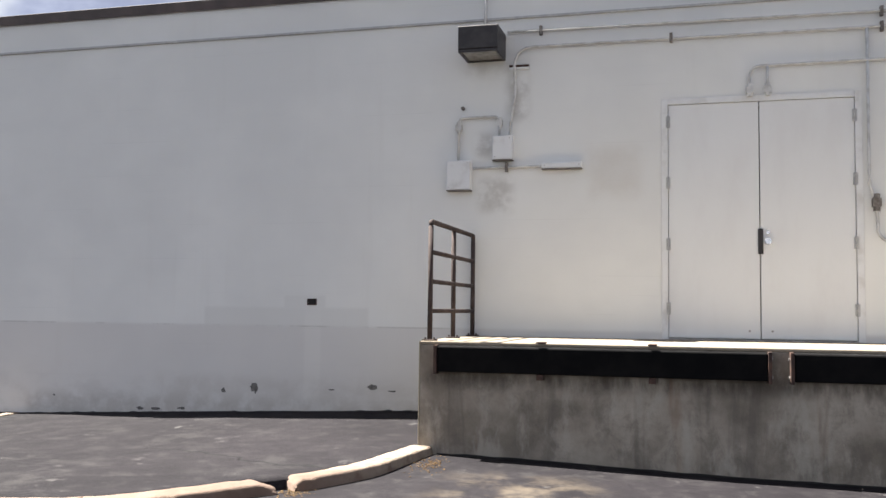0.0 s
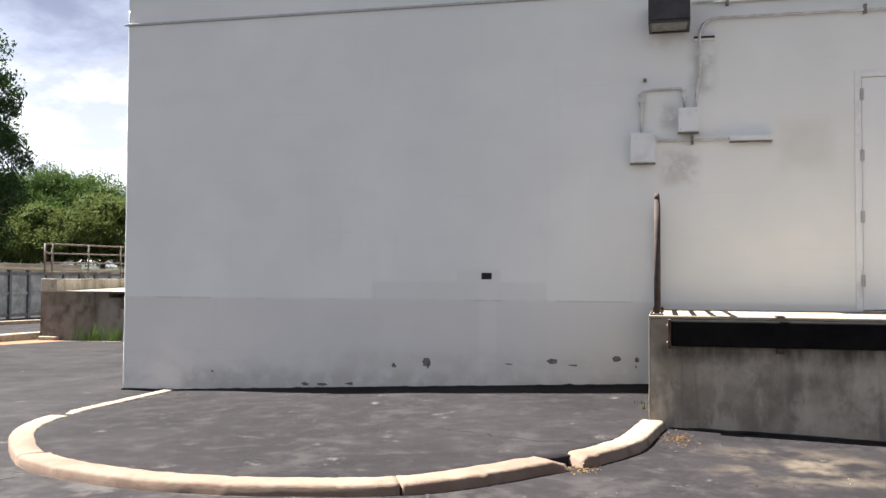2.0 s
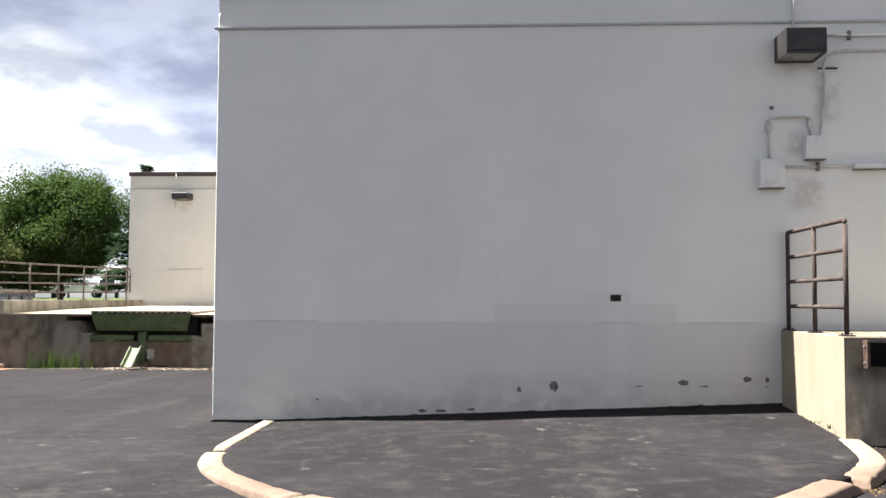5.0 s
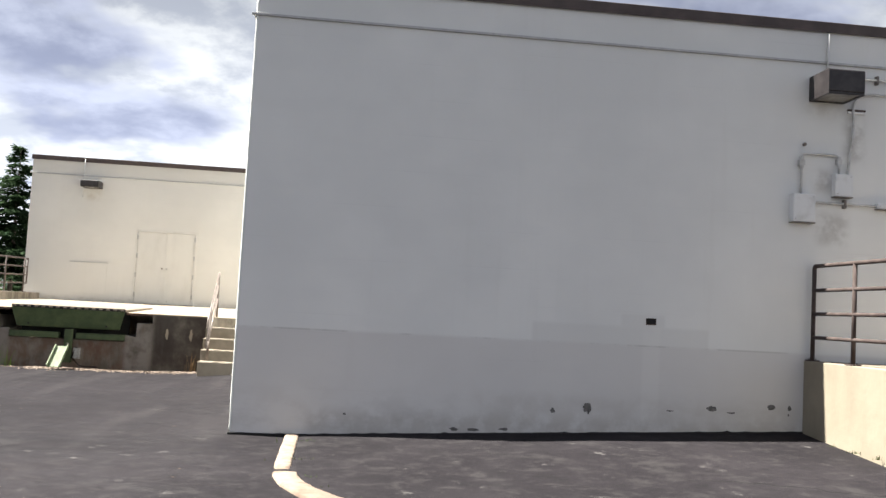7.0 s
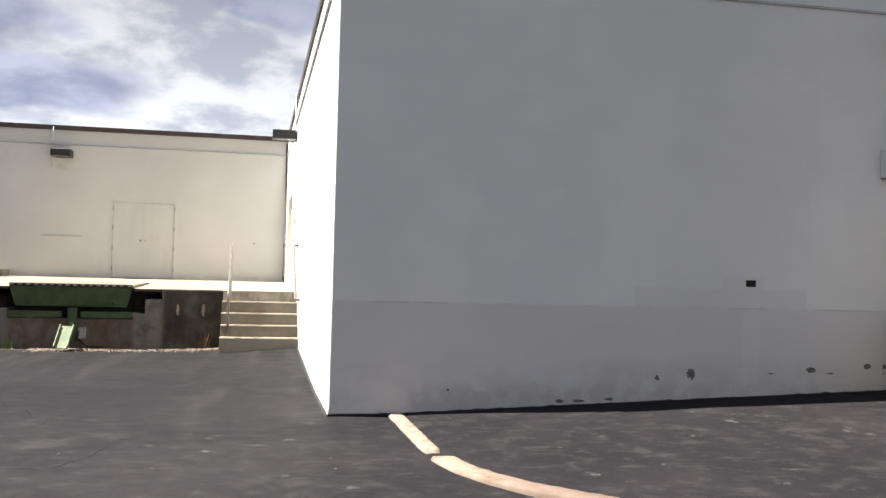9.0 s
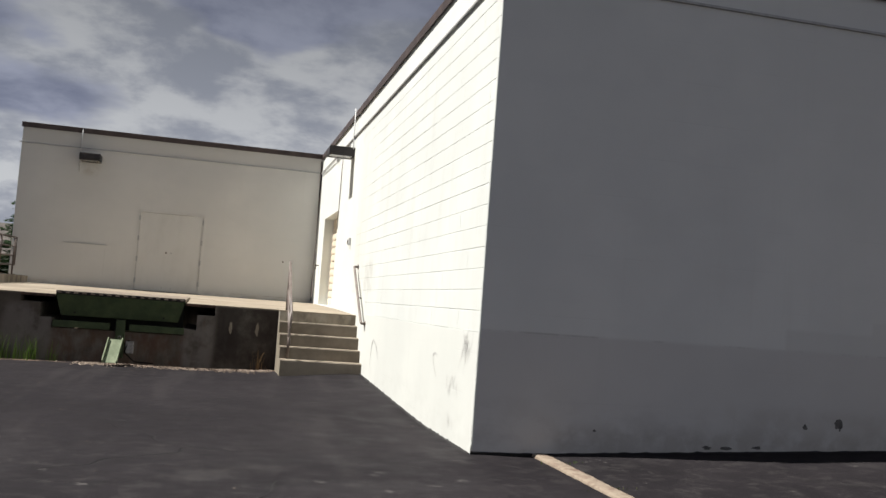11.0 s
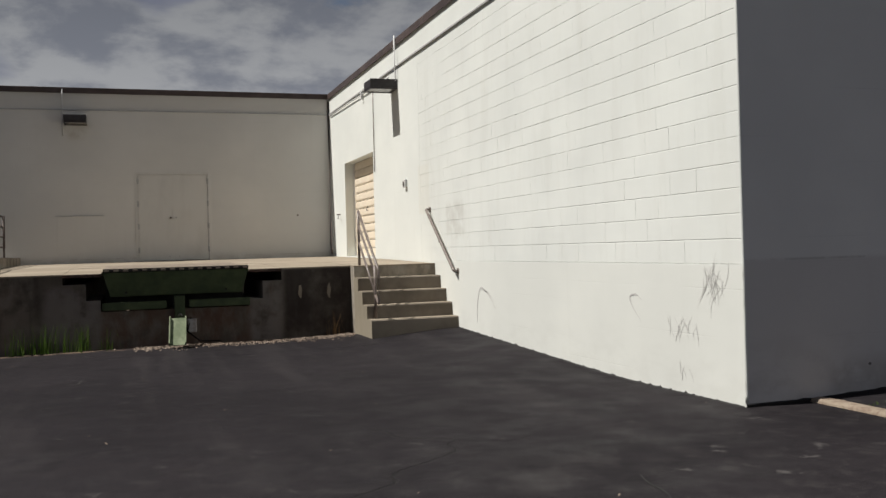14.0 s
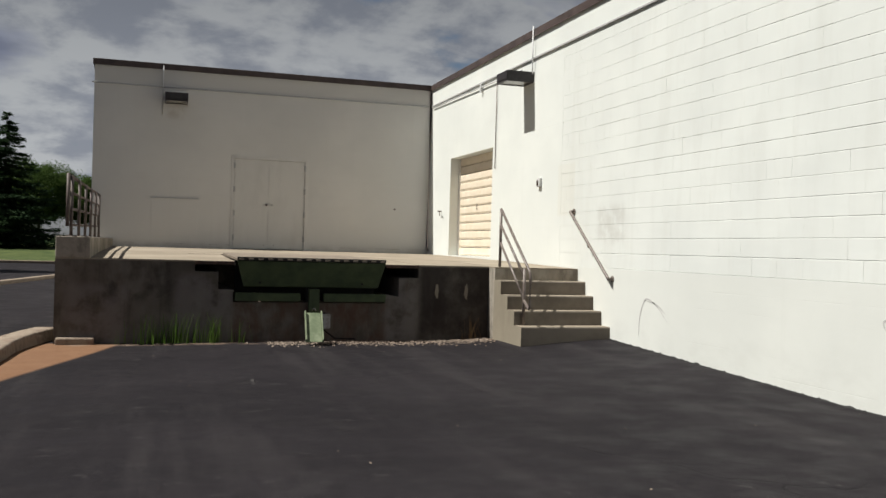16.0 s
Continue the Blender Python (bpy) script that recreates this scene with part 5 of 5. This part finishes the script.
# ---- cracks in the asphalt ----


def crack(points, width):
    line = spline([(x, y, 0) for x, y in points], 10)
    bm = bmesh.new()
    prev = None
    for i, q in enumerate(line):
        d = (line[min(i + 1, len(line) - 1)] - line[max(i - 1, 0)]).normalized()
        side = Vector((-d.y, d.x, 0))
        c = q + side * 0.05 * noise.noise((q.x * 3, q.y * 3, 4))
        w = width * (0.6 + noise.noise((q.x * 7, q.y * 7, 9)))
        cur = [bm.verts.new((c + k * side * w).to_2d().to_3d() + Vector((0, 0, ground_z(c.x, c.y) + 0.005))) for k in (1, -1)]
        if prev:
            bm.faces.new((prev[0], prev[1], cur[1], cur[0]))
        prev = cur
    part("crack", bm, M_TAR, bpy.data.objects["ground"], "dark jagged crack in the asphalt")


crack([(-6.78, 5.35), (-6.95, 5.05), (-7.2, 4.7), (-7.6, 4.35), (-8.3, 3.9), (-9.4, 3.4)], 0.016)
crack([(-3.78, 5.50), (-3.68, 5.25), (-3.6, 5.08), (-3.62, 4.8), (-3.5, 4.52), (-3.55, 4.0), (-3.3, 3.4)], 0.015)
crack([(-3.62, 4.8), (-4.1, 4.6), (-4.6, 4.3)], 0.009)
crack([(-10.70, 8.4), (-10.93, 7.62), (-11.3, 7.56), (-12.2, 7.5), (-13.2, 7.6)], 0.007)


def scrape(points, width):
    """A pale scratch in the seal coat, built of thin broken strokes."""
    bm = bmesh.new()
    rnd = random.Random(int(points[0][0] * 100))
    a, b = Vector((*points[0], 0)), Vector((*points[1], 0))
    side = Vector((-(b - a).y, (b - a).x, 0)).normalized()
    for k in range(9):
        u, l = rnd.uniform(0, 0.8), rnd.uniform(0.1, 0.35)
        p, q = a.lerp(b, u) + side * rnd.gauss(0, width * 1.6), a.lerp(b, min(u + l, 1.0)) + side * rnd.gauss(0, width * 1.6)
        m = (p + q) / 2 + side * width * rnd.uniform(0.3, 0.9)
        o = (p + q) / 2 - side * width * rnd.uniform(0.3, 0.9)
        bm.faces.new([bm.verts.new(v + Vector((0, 0, ground_z(v.x, v.y) + 0.004))) for v in (p, o, q, m)])
    part("scrape", bm, M_SCRAPE, bpy.data.objects["ground"], "pale scratch in the seal coat")


for ends in (((-14.31, 12.55), (-13.93, 12.72)), ((-14.72, 15.25), (-14.59, 15.24)), ((-12.13, 12.55), (-11.92, 12.57)), ((-12.24, 11.30), (-11.98, 11.14)), ((-11.79, 10.98), (-11.69, 10.97)), ((-15.35, 17.08), (-15.12, 16.92)), ((-13.90, 14.9), (-13.99, 13.9)), ((-14.05, 11.15), (-13.88, 11.0))):
    scrape(ends, 0.006)

# ---- litter, weeds ----


def tuft(name, x, y, n, spread, height, mat, label, seed, z=0.0):
    rnd = random.Random(seed)
    bm = bmesh.new()
    for _ in range(n):
        a, d = rnd.uniform(0, 6.283), abs(rnd.gauss(0, spread))
        px, py = x + math.cos(a) * d * 1.6, y + math.sin(a) * d * 0.5
        lean, turn, h, w = rnd.uniform(0.05, 0.45), rnd.uniform(0, 6.283), height * rnd.uniform(0.4, 1.1), rnd.uniform(0.004, 0.008)
        pz = ground_z(px, py) - 0.01 + z
        sx, sy = math.cos(turn + 1.57) * w, math.sin(turn + 1.57) * w
        prev = None
        for k in range(4):
            u = k / 3
            c = Vector((px + math.cos(turn) * lean * h * u * u, py + math.sin(turn) * lean * h * u * u, pz + h * u))
            s = 1 - 0.9 * u
            cur = (bm.verts.new(c + Vector((sx * s, sy * s, 0))), bm.verts.new(c - Vector((sx * s, sy * s, 0))))
            if prev:
                bm.faces.new((prev[0], prev[1], cur[1], cur[0]))
            prev = cur
    return tagged(new(name, mesh(name, bm, mat)), label, "weeds", kind="stuff")


tuft("weeds", -14.62, 17.97, 100, 0.24, 0.42, M_GRASS, "tall green weeds at the dock's foot", 1)
tuft("weeds", -14.10, 17.97, 60, 0.14, 0.40, M_GRASS, "tall green weeds at the dock's foot", 2)
tuft("weeds", -14.85, 17.98, 30, 0.12, 0.25, M_GRASS, "low green weeds at the dock's foot", 3)
tuft("weeds", -10.45, 17.95, 22, 0.06, 0.35, M_STRAW, "dry stalks in the dock's corner", 4)


def litter(name, n, rng, mat, label, size, seed):
    """Loose bits lying on the ground."""
    rnd = random.Random(seed)
    bm = bmesh.new()
    for _ in range(n):
        x, y = rng(rnd)
        s = size * rnd.uniform(0.5, 1.4)
        m = Matrix.Translation((x, y, ground_z(x, y) + s * 0.25)) @ Euler((rnd.uniform(-0.6, 0.6), rnd.uniform(-0.6, 0.6), rnd.uniform(0, 6.28))).to_matrix().to_4x4()
        q = [bm.verts.new(m @ Vector(c)) for c in ((-s, -s * 0.5, 0), (s * 0.2, -s * 0.7, 0), (s, 0, s * 0.3), (s * 0.1, s * 0.6, s * 0.1), (0, 0, s * 0.5))]
        for a, b in ((0, 1), (1, 2), (2, 3), (3, 0)):
            bm.faces.new((q[a], q[b], q[4]))
    return tagged(new(name, mesh(name, bm, mat)), label, "litter", kind="stuff")


litter("leaf_litter", 1500, lambda r: (r.uniform(-13.4, -10.2), 18.03 - abs(r.gauss(0, 0.24)) - 0.22 * max(0, 1 - abs(-10.6 - r.uniform(-13.4, -10.2)) / 2)), M_LITTER, "pale dry leaf litter and stones along the dock", 0.019, 5)
litter("leaf_litter", 160, lambda r: (r.gauss(-12.85, 0.3), 17.85 - abs(r.gauss(0, 0.1))), M_LITTER, "pale dry leaf litter by the leaning channel", 0.026, 6)
litter("leaf_litter", 170, lambda r: (r.gauss(-2.13, 0.06), r.gauss(7.62, 0.15)), M_STRAW, "dry straw-coloured leaves against the kerb", 0.010, 7)
litter("leaf_litter", 120, lambda r: (r.gauss(-2.83, 0.06), r.gauss(6.40, 0.07)), M_STRAW, "dry leaves in the broken kerb's gap", 0.010, 8)
litter("pebbles", 240, lambda r: (r.uniform(-15, 2), r.uniform(2, 17.5) if r.random() < 0.6 else r.uniform(2, 9)), M_LITTER, "scattered pale stone chips on the asphalt", 0.010, 9)
rnd_k = random.Random(12)
for k in range(9):
    q = KERB[6 + k * 12]
    d = (KERB[7 + k * 12] - q).normalized()
    side = Vector((-d.y, d.x, 0))
    c = q + side * (0.18 if k < 2 else 0.245)
    tuft("weeds", c.x, c.y, 20, 0.07, 0.045, M_WEED if k % 2 else M_GRASS, "short grass along the kerb's inner edge", 40 + k, q.z - 0.02)

for k, (x, y) in enumerate(((-2.44, 8.35), (-2.43, 8.75), (-2.43, 9.2))):
    tuft("weeds", x, y, 18, 0.035, 0.045, M_WEED, "short dull weeds along the dock's end wall", 60 + k, 0.135)

# ---- far surroundings ----


def fence():
    h = hub("panel_fence", (-23.6, 14.0, 0.0), "weathered grey panelled fence with posts and rails", "fence")
    n, w, t = 22, 0.955, 1.62
    for i in range(n):
        y = i * w
        part("panel", boxed(-0.02, 0.02, y + 0.06, y + w - 0.06, 0.06, t - 0.05), M_FENCE, h)
        part("post", boxed(-0.03, 0.10, y - 0.058, y + 0.058, -0.1, t + 0.02, bevel=0.008), M_FRAME, h)
        for z in (0.12, 0.85, t - 0.1):
            part("rail", boxed(0.021, 0.075, y + 0.06, y + w - 0.06, z - 0.05, z + 0.05, bevel=0.006), M_FENCE if z > 0.5 and z < 1 else M_FRAME, h)
        if i % 7 == 3:
            part("brace", tube([(0.06, y + 0.1, 1.5), (0.06, y + w * 0.9, 0.95)], 0.04, 4), M_FRAME, h)
    part("top_beam", boxed(-0.12, 0.16, -0.1, n * w, t + 0.021, t + 0.10, bevel=0.01), M_SLAB, h, "pale flat top beam")


fence()


def ledge_bank():
    thing("retaining_wall", boxed(-27.4, -27.1, 6, 35.5, -0.2, 1.95, bevel=0.03), M_SLAB, "low pale concrete retaining wall behind the fence", "retaining wall", kind="structure")


ledge_bank()


def truck():
    """A white pickup, nose to +x, on its wheels at z = 0."""
    h = hub("pickup_truck", (0, 0, 0), "white pickup truck parked in the far lot", "pickup truck", "parked trucks")
    def side(outline, y0, y1):
        bm = bmesh.new()
        a = [bm.verts.new((x, y0, z)) for x, z in outline]
        b = [bm.verts.new((x, y1, z)) for x, z in outline]
        bm.faces.new(a)
        bm.faces.new(b[::-1])
        for i in range(len(a)):
            j = (i + 1) % len(a)
            bm.faces.new((a[i], b[i], b[j], a[j]))
        return bm
    body = side([(-2.75, 0.5), (2.7, 0.5), (2.8, 0.75), (2.75, 1.05), (1.35, 1.2), (-2.75, 1.2)], -0.95, 0.95)
    bmesh.ops.bevel(body, geom=list(body.edges), offset=0.05, segments=2, affect="EDGES")
    part("body", body, M_TRUCK, h)
    cab = side([(-0.75, 1.2), (1.3, 1.2), (0.65, 1.85), (0.45, 1.9), (-0.55, 1.9), (-0.7, 1.8)], -0.84, 0.84)
    bmesh.ops.bevel(cab, geom=list(cab.edges), offset=0.04, segments=2, affect="EDGES")
    part("cab", cab, M_TRUCK, h)
    for y in (-0.846, 0.846):
        part("window", side([(-0.58, 1.28), (0.18, 1.28), (0.18, 1.76), (-0.5, 1.76)], y - 0.006, y + 0.006), M_GLASS, h)
        part("window", side([(0.25, 1.28), (1.02, 1.28), (0.58, 1.74), (0.25, 1.76)], y - 0.006, y + 0.006), M_GLASS, h)
    part("windscreen", side([(1.22, 1.27), (1.27, 1.25), (0.70, 1.82), (0.66, 1.82)], -0.72, 0.72), M_GLASS, h)
    part("bed", boxed(-2.6, -0.85, -0.8, 0.8, 1.195, 1.206), M_DARK, h, "dark open load bed")
    for x in (-1.75, 1.75):
        for y in (-0.9, 0.9):
            s = 1 if y > 0 else -1
            wheel = part("wheel", tube([(x, y - 0.11, 0.38), (x, y + 0.11, 0.38)], 0.38, 18), M_TYRE, h)
            part("rim", tube([(x, y + s * 0.111, 0.38), (x, y + s * 0.125, 0.38)], 0.22, 14), M_STEEL, wheel)
    for y in (-0.7, 0.7):
        part("headlight", boxed(2.74, 2.80, y - 0.16, y + 0.16, 0.8, 0.98, bevel=0.01), M_LENS, h)
    part("grille", boxed(2.76, 2.805, -0.5, 0.5, 0.68, 0.98), M_DARK, h)
    part("bumper", boxed(2.72, 2.88, -0.93, 0.93, 0.45, 0.64, bevel=0.03), M_STEEL, h)
    return h


first = truck()
SPOTS = [(-56.0, 84.6, 12), (-52.4, 86.4, 190), (-49.6, 88.6, -62), (-46.8, 90.2, 15), (-44.2, 91.0, -70), (-59.0, 83.0, 100)]
first.matrix_basis = pose(SPOTS[0][0], SPOTS[0][1], ground_z(SPOTS[0][0], SPOTS[0][1]), 0, 0, SPOTS[0][2])
for x, y, a in SPOTS[1:]:
    copy_thing(first, pose(x, y, ground_z(x, y), 0, 0, a))

# ---- trees ----


def tree(name, height, radius, trunk_h, mat, label, seed, clumps=150, leaves=55, leaf=0.17, shape="round"):
    """A tapered trunk with limbs and a crown of many leaf clumps."""
    rnd = random.Random(seed)
    h = hub(name, (0, 0, 0), label, "tree", "trees")
    wood = tube([(0, 0, -0.2), (0.05, 0, trunk_h * 0.5), (0, 0.08, trunk_h), (0.1, 0, height * 0.6), (0, 0, height * 0.85)], 0.16, 8)
    for v in wood.verts:
        s = max(0.18, 1.3 - v.co.z / height * 1.25)
        v.co.x *= s
        v.co.y *= s
    part("trunk", wood, M_BARK, h)
    centres = []
    bm = bmesh.new()
    lump = bmesh.new()
    ch = height - trunk_h * 0.6
    for i in range(clumps):
        d = Vector((rnd.gauss(0, 1), rnd.gauss(0, 1), rnd.gauss(0, 1))).normalized()
        bulge = 1 + 0.45 * noise.noise((d.x * 1.7 + seed, d.y * 1.7, d.z * 1.7))
        rr = rnd.uniform(0.45, 1.0) ** 0.5 * bulge
        c = Vector((d.x * radius * rr, d.y * radius * rr, trunk_h * 0.6 + ch / 2 + d.z * ch / 2 * rr))
        if shape == "poplar":
            c.x *= 0.75 + 0.35 * math.sin(min(max((c.z - trunk_h) / ch, 0), 1) * 3.1)
        c.z = max(c.z, trunk_h * 0.72 + rnd.uniform(0, 0.5))
        centres.append(c)
        size = radius * rnd.uniform(0.08, 0.17)
        if i % 2 == 0 and (c - Vector((0, 0, trunk_h * 0.6 + ch / 2))).length < 0.78 * radius:
            ball = bmesh.ops.create_icosphere(lump, subdivisions=2, radius=size * 0.85)["verts"]
            for v in ball:
                k = 1 + 0.7 * noise.noise((v.co / size * 1.3 + c))
                v.co = c + Vector((v.co.x * k, v.co.y * k, v.co.z * k * 0.75))
        for _ in range(leaves):
            o = Vector((rnd.gauss(0, 1), rnd.gauss(0, 1), rnd.gauss(0, 0.8)))
            o *= size * min(1.0, 1.55 / max(o.length, 0.01))
            s = leaf * rnd.uniform(0.6, 1.3)
            e = Euler((rnd.uniform(-1.2, 1.2), rnd.uniform(-1.2, 1.2), rnd.uniform(0, 6.28))).to_matrix()
            q = [bm.verts.new(c + o + e @ Vector(k)) for k in ((-s, 0, 0), (0, -s * 0.55, s * 0.12), (s, 0, 0), (0, s * 0.55, s * 0.12))]
            bm.faces.new(q)
    data = bpy.data.meshes.new("crown")
    bm.to_mesh(data)
    bm.free()
    data.materials.append(mat)
    crown = new("crown", data)
    crown.parent = h
    if lump.verts:
        part("inner_foliage", lump, M_INNER, h, "inner foliage with the crown's shade in its green", smooth=True)
    else:
        lump.free()
    for c in centres[:: max(1, clumps // 14)]:
        z0 = min(max(trunk_h * 0.7, c.z * 0.55), height * 0.6)
        limb = tube([(0, 0, z0), tuple(Vector((0, 0, z0)).lerp(c, 0.5) + Vector((0, 0, 0.15))), tuple(c)], 0.05 * height / 9, 5)
        part("limb", limb, M_BARK, h)
    return h


def plant(ob, spots):
    x, y, s, a = spots[0]
    ob.matrix_basis = pose(x, y, ground_z(x, y), 0, 0, a) @ Matrix.Diagonal((s, s, s, 1))
    for x, y, s, a in spots[1:]:
        c = copy_thing(ob, pose(x, y, ground_z(x, y), 0, 0, a))
        c.scale = (s, s, s)


plant(tree("poplar_tree", 12.2, 3.0, 2.0, M_LEAF_DARK, "tall dark cottonwood with upright leafy limbs", 3, 340, 130, 0.085, "poplar"), [(-32.0, 33.25, 0.98, 0), (-37.2, 28.0, 1.05, 140), (-41, 22, 1.1, 60)])
plant(tree("broadleaf_tree", 9.4, 4.2, 4.2, M_LEAF, "large round dark green shade tree", 5, 440, 150, 0.085), [(-31.2, 53.4, 0.95, 0), (-45.6, 61.4, 1.0, 80), (-50.4, 60.5, 0.97, 200), (-57.0, 56.0, 1.02, 150), (-64.5, 47, 1.05, 20), (-60, 70, 1.0, 130), (-66, 104, 0.95, 300), (-57, 110, 0.85, 170), (-74, 98, 1.0, 60), (-24.6, 97.0, 0.80, 50), (-20.2, 100.0, 0.72, 220)])
plant(tree("small_tree", 5.4, 2.8, 3.3, M_LEAF_LIGHT, "low yellow-green young tree", 8, 200, 150, 0.075), [(-35.0, 48.9, 1.12, 0), (-32.4, 50.8, 0.84, 70), (-38.6, 47.2, 1.0, 150), (-44.0, 43.5, 1.0, 210), (-48.5, 41.5, 1.1, 10)])


def spruce(height, radius, seed, low=0.35):
    """A straight trunk with tiers of drooping boughs, each set with needle sprays."""
    rnd = random.Random(seed)
    h = hub("conifer_tree", (0, 0, 0), "dark spruce with tiers of drooping boughs", "tree", "trees")
    wood = tube([(0, 0, -0.2), (0, 0, height * 0.4), (0, 0, height * 0.97)], 0.15, 8)
    for v in wood.verts:
        k = max(0.08, 1 - v.co.z / height)
        v.co.x *= k
        v.co.y *= k
    part("trunk", wood, M_BARK, h)
    bm = bmesh.new()
    z = low
    while z < height * 0.985:
        u = z / height
        reach = radius * (1 - u) ** 0.85 + 0.10
        for _ in range(max(4, int(11 * (1 - u) + 4))):
            a, l = rnd.uniform(0, 6.283), reach * rnd.uniform(0.6, 1.12)
            out, side = Vector((math.cos(a), math.sin(a), 0)), Vector((-math.sin(a), math.cos(a), 0))
            n = max(3, int(l / 0.13))
            for k in range(n):
                f = (k + rnd.random()) / n
                c = out * (l * f) + Vector((0, 0, z + 0.10 - 0.34 * l * f * (1.2 - 0.75 * f)))
                spread = 0.05 + 0.20 * l * (1 - abs(f - 0.55)) * 0.6
                for _s in range(8):
                    o = c + side * rnd.gauss(0, spread) + Vector((0, 0, rnd.gauss(-0.05, 0.06)))
                    d = (out * rnd.uniform(0.4, 1) + side * rnd.uniform(-0.9, 0.9) + Vector((0, 0, rnd.uniform(-0.45, 0.25)))).normalized()
                    w = d.cross(Vector((rnd.gauss(0, 0.5), rnd.gauss(0, 0.5), 1))).normalized() * 0.055
                    q = [bm.verts.new(o - w), bm.verts.new(o + w), bm.verts.new(o + w * 0.6 + d * 0.2), bm.verts.new(o + d * 0.3), bm.verts.new(o - w * 0.6 + d * 0.2)]
                    bm.faces.new(q)
        z += 0.20 + 0.16 * (1 - u) + rnd.uniform(0, 0.10)
    data = bpy.data.meshes.new("foliage")
    bm.to_mesh(data)
    bm.free()
    data.materials.append(M_NEEDLE)
    boughs = new("foliage", data)
    boughs.parent = h
    return h


plant(spruce(8.2, 3.0, 11, 2.3), [(-22.9, 45.0, 1.0, 0)])
plant(spruce(10.2, 4.9, 12), [(-25.4, 82.0, 1.0, 0), (-32.0, 80.0, 1.0, 220)])


def house():
    """A low gabled house beyond the lawn."""
    x0, x1, y0, y1 = -39.0, -25.5, 101.0, 109.0
    z = ground_z(x1, y0)
    h = hub("house", ((x0 + x1) / 2, y0, z), "low pale house with a grey-brown gabled roof", "house")
    w, d = (x1 - x0) / 2, y1 - y0
    part("wall", boxed(-w, w, 0, d, -0.8, 2.7), M_FAR, h)
    roof = bmesh.new()
    for x in (-w - 0.4, w + 0.4):
        for y, q in ((-0.5, 2.6), (d / 2, 6.0), (d + 0.5, 2.6)):
            roof.verts.new((x, y, q))
    roof.verts.ensure_lookup_table()
    a = list(roof.verts)
    for f in ((0, 1, 2), (5, 4, 3), (0, 3, 4, 1), (1, 4, 5, 2), (2, 5, 3, 0)):
        roof.faces.new([a[k] for k in f])
    part("roof", roof, M_SHINGLE, h, "grey-brown shingled roof")
    for x in (-4.0, -0.5, 3.2, 5.4):
        window = part("window", boxed(x - 0.6, x + 0.6, -0.03, 0.01, 1.0, 2.1), M_GLASS, h)
        part("frame", boxed(x - 0.68, x + 0.68, -0.02, 0.005, 0.92, 2.18), M_TRUCK, window)


house()

# ---- blocks of the sunlit wall ----


def block_mesh(length, height):
    """One painted block face, rounded at its edges, its outer side at x = 0."""
    bm = bmesh.new()
    t, e = 0.0112, 0.004
    back = [bm.verts.new((t, y, z)) for y, z in ((0, 0), (length, 0), (length, height), (0, height))]
    rim = [bm.verts.new((e * 0.6, y, z)) for y, z in ((0, 0), (length, 0), (length, height), (0, height))]
    face = [bm.verts.new((0, y, z)) for y, z in ((0.0001, e), (length - 0.0001, e), (length - 0.0001, height - e), (0.0001, height - e))]
    for a, b in ((back, rim), (rim, face)):
        for i in range(4):
            j = (i + 1) % 4
            bm.faces.new((a[i], a[j], b[j], b[i]))
    bm.faces.new(face)
    return mesh("block", bm, M_BLOCK)


def blocks():
    course, unit = 0.2032, 0.4064
    gaps, ends = (0.0006, 0.0016, 0.0030), (0.0003, 0.0022)
    sizes = {(g, e): (block_mesh(unit - e, course - g), block_mesh(unit / 2 - e, course - g)) for g in gaps for e in ends}
    rnd = random.Random(21)
    rest = bmesh.new()
    made = 0
    for r in range(17):
        joint = gaps[(2, 2, 1, 2, 0, 1, 2, 2, 1, 0, 2, 1, 2, 1, 0, 1, 2)[r]]
        y, first_half = WALL_Y + 0.0008, r % 2
        k = 0
        while y < BLOCK_Y1 - 0.05:
            short = (first_half and k == 0) or y + unit > BLOCK_Y1 + 0.05
            filled = noise.noise((y * 0.55, r * 1.7, 3.0)) + 0.25 * rnd.uniform(-1, 1)      # thick paint fills some joints
            gap = gaps[max(gaps.index(joint) - (1 if filled > 0.12 else 0) - (1 if filled > 0.38 else 0), 0)]
            full, half = sizes[(gap, ends[1 if rnd.random() < (0.35 if y < 11.2 else 0.12) else 0])]
            z = 1.128 + course * r + gap / 2
            out = WALL_X + 0.0005 + rnd.uniform(0, 0.0008)
            if y < WALL_Y + 0.4064 * 17.2 and made < 300:
                ob = new("block", half if short else full)
                ob.parent = wall_west
                ob.matrix_basis = pose(out, y, z)
                made += 1
            else:
                l = (unit / 2 if short else unit) - 0.0015
                box(rest, out, out + 0.011, y, y + l, z, z + course - gap)
            y += unit / 2 if short else unit
            k += 1
    part("block_rest", rest, M_BLOCK, wall_west, "painted blocks further along", kind="stuff")


blocks()
